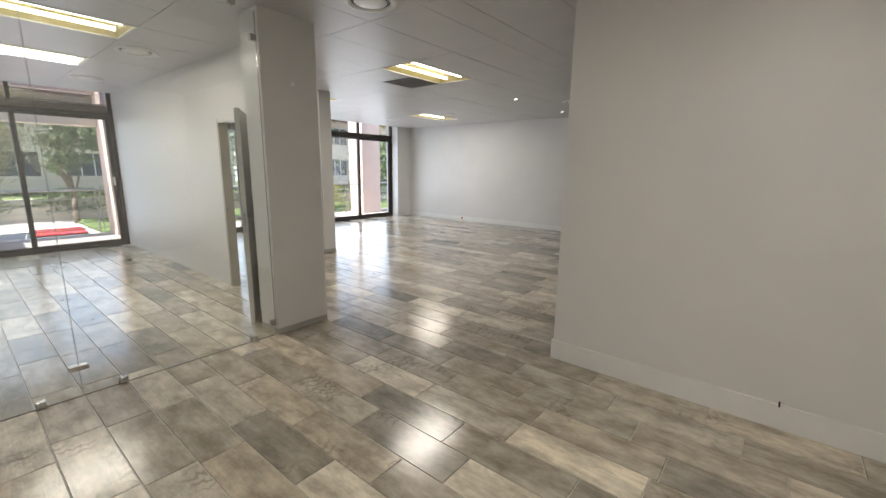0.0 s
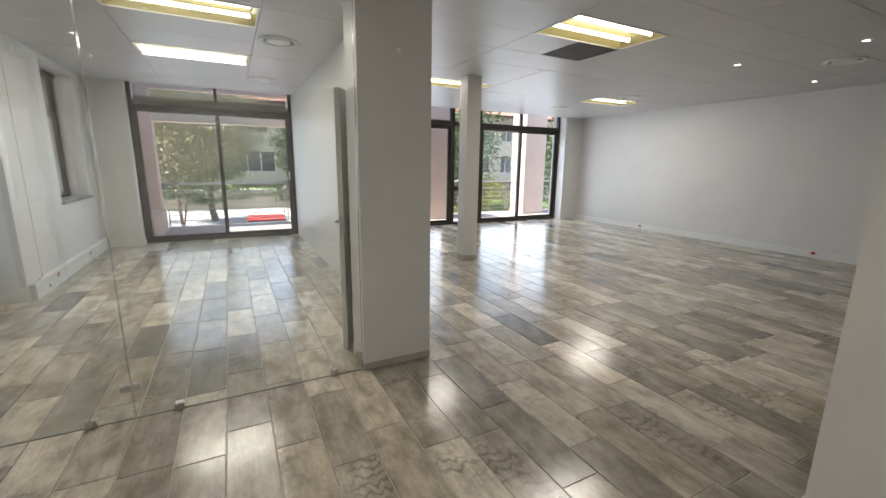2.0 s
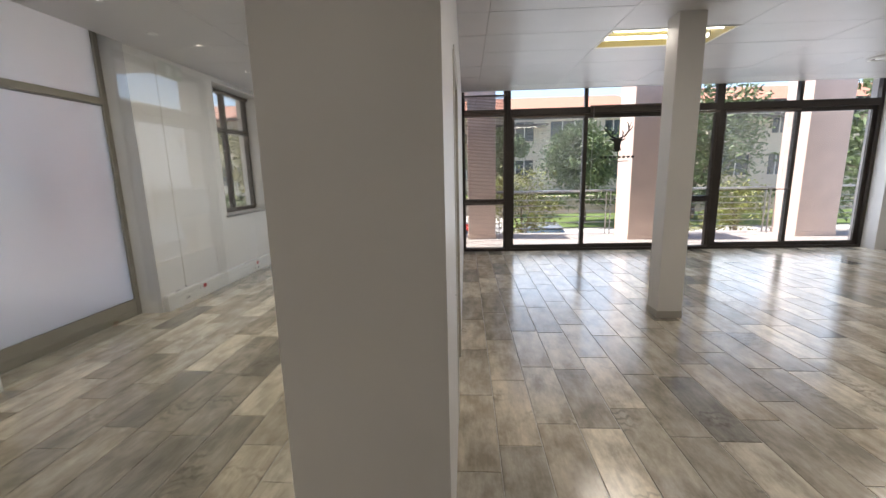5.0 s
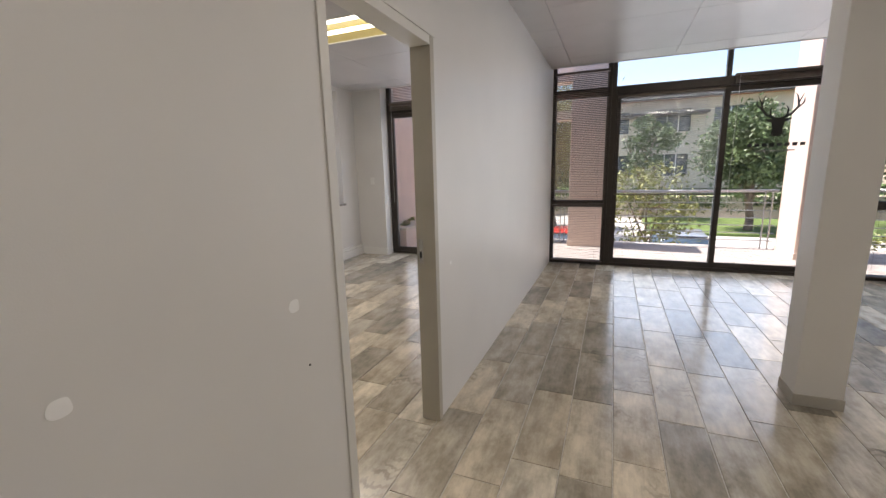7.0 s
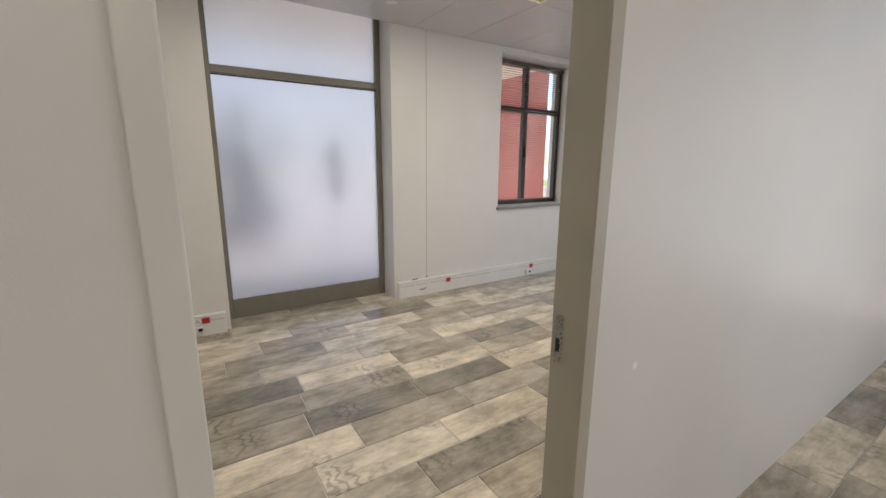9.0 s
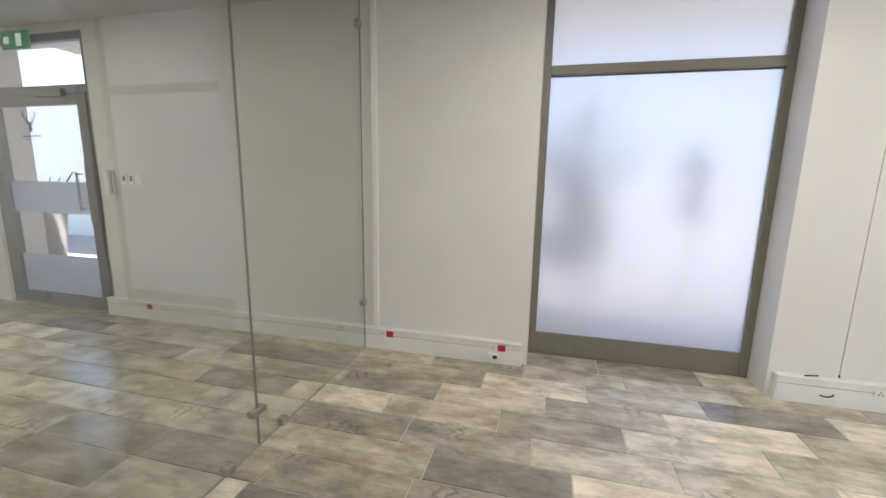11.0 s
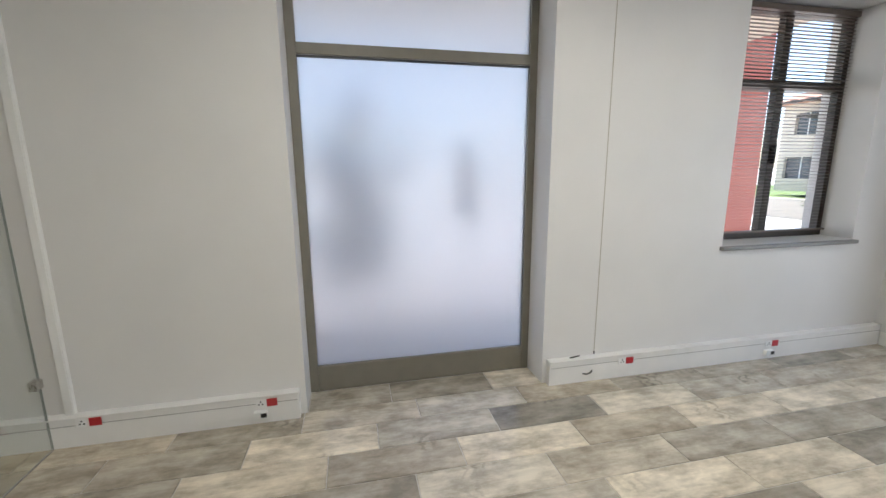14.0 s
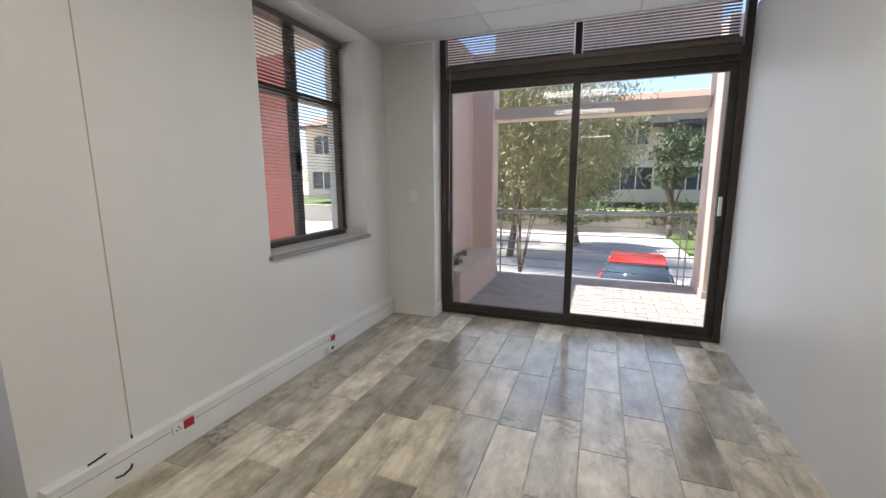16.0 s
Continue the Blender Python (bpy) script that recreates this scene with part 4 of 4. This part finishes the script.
tree("tree", (-27.5, 9.4), GZ, (-27.5, 9.2, 2.1), (1.8, 2.0, 1.9), 12000, 0.12, LEAFD, 8, "round dark green street tree", 0.2)
tree("tree", (-32, 5.0), GZ, (-32, 5.0, 2.6), (1.6, 1.7, 1.6), 2600, 0.16, LEAFD, 9, "small dark green tree before the far house", 0.16)
tree("tree", (-29, 16.5), GZ, (-29, 16.5, 3.0), (3.2, 3.8, 3.4), 6500, 0.2, LEAFD, 10, "large dark green street tree", 0.26)
tree("tree", (-21, 22), GZ, (-21, 22, 2.2), (3.4, 4.0, 3.4), 6500, 0.2, LEAFD, 11, "large dark green street tree", 0.26)
tree("tree", (-28, -8.5), GZ, (-28, -8.5, 2.6), (3.0, 4.2, 3.0), 6000, 0.2, LEAFO, 12, "large olive-green street tree", 0.26, 0.5)
tree("shrub", (-12.9, 6.9), GZ, (-12.9, 7.6, -0.2), (0.5, 0.9, 0.45), 800, 0.06, LEAFY, 13, "leafy green shrub beside the balcony", 0.04)
tree("shrub", (-12.4, 11.6), -0.06, (-12.2, 11.4, 0.45), (0.5, 0.7, 0.4), 700, 0.06, LEAFD, 14, "low dark shrub at the balcony end", 0.04)
tree("shrub", (-5.3, -2.5), -0.03, (-5.3, -2.5, 1.2), (0.5, 0.3, 0.8), 1500, 0.08, LEAFD, 15, "dark shrub standing outside the frosted window", 0.03)
tree("shrub", (-6.2, -1.85), -0.03, (-6.25, -1.85, 1.4), (0.10, 0.10, 0.38), 420, 0.06, LEAFD, 16, "slim dark shrub standing outside the frosted window", 0.015)
tree("weed", (-10.5, -0.4), 0.38, (-10.5, -0.4, 0.47), (0.25, 0.10, 0.08), 160, 0.035, LEAFY, 17, "few green weeds growing in the planter", 0.008)


def railing(x, y0, y1, posts):
    r = thing("balcony_railing", (x, (y0 + y1) / 2, -0.05), "galvanised steel balcony railing with horizontal bars", "railing", "balcony railings")
    part("top_rail", rod(bm_new(), (x, y0, 0.95), (x, y1, 0.95), 0.024, 12), GALV, r, smooth=True)
    for k in range(6):
        part("bar", rod(bm_new(), (x, y0, 0.10 + 0.13 * k), (x, y1, 0.10 + 0.13 * k), 0.008, 8), GALV, r, smooth=True)
    for p in posts:
        part("post", bx(x - 0.006, x + 0.03, p - 0.008, p + 0.008, -0.05, 0.95, bevel=0.002), GALV, r)
    return r


railing(-12.05, -0.28, 2.46, (-0.2, 2.28, 2.36))
railing(-12.0, 3.10, 5.80, (3.2, 5.62, 5.72))
railing(-12.0, 6.62, 9.28, (6.75, 9.1, 9.2))
railing(-12.0, 10.12, 12.4, (10.3, 12.3))


def car(at, turn, paint, label):
    c = new("parked_car")
    tagged(c, label, "car", "parked cars")
    c.matrix_basis = Matrix.Translation(at) @ Matrix.Rotation(radians(turn), 4, "Z")

    def loft(profile, w0, w1):
        bm = bm_new()
        rows = []
        for s in (-1, 1):
            rows.append([bm.verts.new((px, s * (w0 if pz < 0.95 else w1), pz)) for px, pz in profile])
        n = len(profile)
        for k in range(n):
            bm.faces.new((rows[0][k], rows[0][(k + 1) % n], rows[1][(k + 1) % n], rows[1][k]))
        bm.faces.new(rows[0])
        bm.faces.new(rows[1])
        bmesh.ops.bevel(bm, geom=bm.edges[:], offset=0.05, segments=2, affect="EDGES")
        return bm

    def add(name, bm, mat, label="", smooth=True):
        o = new(name, mesh_of(name, bm, mat, smooth))
        o.parent = c
        if label:
            tagged(o, label)
        return o
    add("body", loft([(2.05, 0.25), (2.1, 0.6), (1.95, 0.78), (0.95, 0.92), (-1.75, 0.92), (-2.0, 0.75), (-2.05, 0.25)], 0.86, 0.86), paint)
    add("cabin", loft([(1.0, 0.90), (0.25, 1.42), (-1.25, 1.46), (-1.85, 0.90)], 0.80, 0.62), CARGLASS, "tinted car glass")
    add("roof_panel", bx(-1.2, 0.22, -0.60, 0.60, 1.43, 1.475, bevel=0.02), paint)
    for s in (-1, 1):
        add("headlight", bx(1.93, 2.10, s * 0.66 - 0.14, s * 0.66 + 0.14, 0.60, 0.72, bevel=0.03), GLASS, "clear headlight")
        add("mirror", bx(0.62, 0.78, s * 0.93 - 0.08, s * 0.93 + 0.08, 0.92, 1.04, bevel=0.03), paint)
        for x in (1.3, -1.3):
            w = add("wheel", rod(bm_new(), (x, s * 0.70, 0.31), (x, s * 0.88, 0.31), 0.31, 22), RUBBER, "black tyre", False)
            rim = new("rim", mesh_of("rim", rod(bm_new(), (x, s * 0.878, 0.31), (x, s * 0.89, 0.31), 0.19, 16), STEEL))
            rim.parent = w
    return c


car((-15.95, 2.1, GZ), -4, CARRED, "red hatchback parked below the balcony")
car((-16.1, 5.0, GZ), -3, CARGREY, "silver car parked below the balcony")


def house(x, y0, y1, z0, storeys, bays, label, wall_mat=CREAM):
    h = thing("house", (x, (y0 + y1) / 2, z0), label, "house", "far houses")
    top = z0 + 3.1 * storeys
    bw = (y1 - y0) / bays
    for s in range(storeys):
        za = z0 + 3.1 * s
        part("sill_band", bx(x - 8, x, y0, y1, za, za + 0.9), wall_mat, h)
        part("lintel_band", bx(x - 8, x, y0, y1, za + 2.45, za + 3.1), wall_mat, h)
        part("storey_core", bx(x - 8, x - 0.35, y0, y1, za + 0.9, za + 2.45), wall_mat, h)
        for k in range(bays):
            a = y0 + bw * k
            m = 0.22 if (k + s) % 3 else 0.12
            part("pier", bx(x - 0.35, x, a, a + bw * m, za + 0.9, za + 2.45), wall_mat, h)
            part("pier", bx(x - 0.35, x, a + bw * (1 - m), a + bw, za + 0.9, za + 2.45), wall_mat, h)
            w = part("window", bx(x - 0.30, x - 0.26, a + bw * m, a + bw * (1 - m), za + 0.9, za + 2.45), WINDK, h, "dark far window")
            for q in (0.33, 0.66):
                yy = a + bw * m + bw * (1 - 2 * m) * q
                part("window_bar", bx(x - 0.26, x - 0.20, yy - 0.03, yy + 0.03, za + 0.9, za + 2.45), TRIMW, w)
    bm = bm_new()
    v = [bm.verts.new(p) for p in ((x + 0.9, y0 - 0.8, top), (x + 0.9, y1 + 0.8, top), (x - 4, y1 - 1, top + 1.9), (x - 4, y0 + 1, top + 1.9), (x - 8.9, y0 - 0.8, top), (x - 8.9, y1 + 0.8, top))]
    for f in ((0, 1, 2, 3), (3, 2, 5, 4), (0, 3, 4), (1, 5, 2), (0, 4, 5, 1)):
        bm.faces.new([v[k] for k in f])
    part("roof", bm, ROOFT, h, "clay tile roof")
    part("fascia", bx(x + 0.86, x + 0.93, y0 - 0.8, y1 + 0.8, top - 0.02, top + 0.16), BRONZE, h)
    part("pergola", bx(x, x + 1.4, y0 + 2, (y0 + y1) / 2, z0 + 5.1, z0 + 5.25), BRONZE, h)
    return h


structure("retaining_wall", bx(-34.5, -34, -40, 60, GZ, -0.55), CREAM, "cream retaining wall below the far houses", "wall")
structure("terrace", bx(-60, -34.5, -40, 60, GZ, -0.6), GRASS, "raised terrace under the far houses", "ground")
house(-37, -24, -3, -0.2, 2, 5, "cream two-storey house with a clay roof")
house(-38, 1, 17, -0.2, 2, 4, "cream two-storey house with a clay roof and pergola")
house(-36, 21, 44, -0.2, 2, 6, "cream two-storey house with a clay roof")
rng = random.Random(21)
me = bpy.data.meshes.new("hedge")
vs, fs = [], []
for k in range(9):
    a, b = leaves(None, (-33.5, -16 + 5.5 * k, -0.75), (0.6, 3.2, 0.75), 1500, 0.12, rng)
    fs += [tuple(i + len(vs) for i in f) for f in b]
    vs += a
me.from_pydata(vs, [], fs)
me.materials.append(LEAFD)
tagged(new("hedge", me), "clipped dark hedge along the terrace edge", "hedge", kind="stuff")
nb = thing("neighbour_block", (-12.2, -6.5, GZ), "terracotta plastered wing of the next building", "building")
part("wall", bx(-13.0, -11.3, -8.5, -5.0, GZ, 6.0), REDPLASTER, nb)
part("roof", bx(-13.2, -11.1, -8.7, -4.8, 6.0, 6.25), CREAM, nb)

pot = thing("plant_pot", (1.3, -1.62, -0.03), "tapered steel pot with spiky succulents", "plant pot")
part("pot", lathe(bm_new(), [(0.0, -0.03), (0.19, -0.03), (0.30, 0.86), (0.315, 0.88), (0.29, 0.88), (0.28, 0.82), (0.0, 0.82)], 28, (1.3, -1.62, 0)), STEEL, pot, smooth=True)
for k in range(15):
    a, tl = k * 2.4, 0.25 + 0.25 * (k % 4) / 4
    d = Vector((math.cos(a) * (0.5 + 0.1 * (k % 3)), math.sin(a) * 0.5, 1)).normalized()
    o = Vector((1.3 + 0.1 * math.cos(a), -1.62 + 0.1 * math.sin(a), 0.82))
    part("leaf", rod(bm_new(), o, o + d * tl * 1.5, 0.04, 6, 0.004), LEAFD, pot, smooth=True)

# ---- floor planks ----
PL, PW, G = 0.70, 0.2325, 0.0027


def plank_mesh():
    bm = bm_new()
    L, W = PL / 2 - G, PW / 2 - G
    lo = [bm.verts.new((sx * L, sy * W, -0.004)) for sx, sy in ((-1, -1), (1, -1), (1, 1), (-1, 1))]
    hi = [bm.verts.new((sx * (L - 0.0015), sy * (W - 0.0015), 0.0)) for sx, sy in ((-1, -1), (1, -1), (1, 1), (-1, 1))]
    for k in range(4):
        bm.faces.new((lo[k], lo[(k + 1) % 4], hi[(k + 1) % 4], hi[k]))
    bm.faces.new(hi)
    return mesh_of("plank", bm, PLANK)


def plank_cut(vs, fs, x0, x1, y0, y1):
    n = len(vs)
    c = 0.0015
    vs += [(x0, y0, -0.004), (x1, y0, -0.004), (x1, y1, -0.004), (x0, y1, -0.004), (x0 + c, y0 + c, 0), (x1 - c, y0 + c, 0), (x1 - c, y1 - c, 0), (x0 + c, y1 - c, 0)]
    fs += [(n, n + 1, n + 5, n + 4), (n + 1, n + 2, n + 6, n + 5), (n + 2, n + 3, n + 7, n + 6), (n + 3, n, n + 4, n + 7), (n + 4, n + 5, n + 6, n + 7)]


shared = plank_mesh()
rng = random.Random(5)
vs, fs = [], []
count = 0
r0 = int((S - 0.5 - 0.04) / PW) - 2
for r in range(r0, r0 + 56):
    y0 = 0.04 + r * PW
    y1 = y0 + PW
    off = (r * 0.268 + rng.choice((0, 0.233, 0.467))) % PL
    x = -10.6 + off
    while x < FLOOR_X1:
        xa, xb, ya, yb = max(x, FLOOR_X0), min(x + PL, FLOOR_X1), max(y0, S), min(y1, NORTH)
        whole = xa == x and xb == x + PL and ya == y0 and yb == y1
        if xb - xa > 0.02 and yb - ya > 0.02:
            near = -8.6 < x < -1.9 and -0.9 < y0 < 5.0
            if whole and near and count < 300:
                p = new("plank", shared)
                p.location = (x + PL / 2, y0 + PW / 2, 0)
                p.parent = floor
                count += 1
            else:
                plank_cut(vs, fs, xa + G, xb - G, ya + G, yb - G)
        x += PL
for xa, xb in ((-6.515, -6.15), (-6.15, -5.45), (-5.45, -4.925)):
    plank_cut(vs, fs, xa + G, xb - G, S - 0.238, S - G)
plank_cut(vs, fs, ENT[0] + G, ENT[1] - G, S - 0.24, S - G)
me = bpy.data.meshes.new("far_planks")
me.from_pydata(vs, [], fs)
me.materials.append(PLANKS)
rest = tagged(new("far_planks", me), kind="stuff")
rest.parent = floor
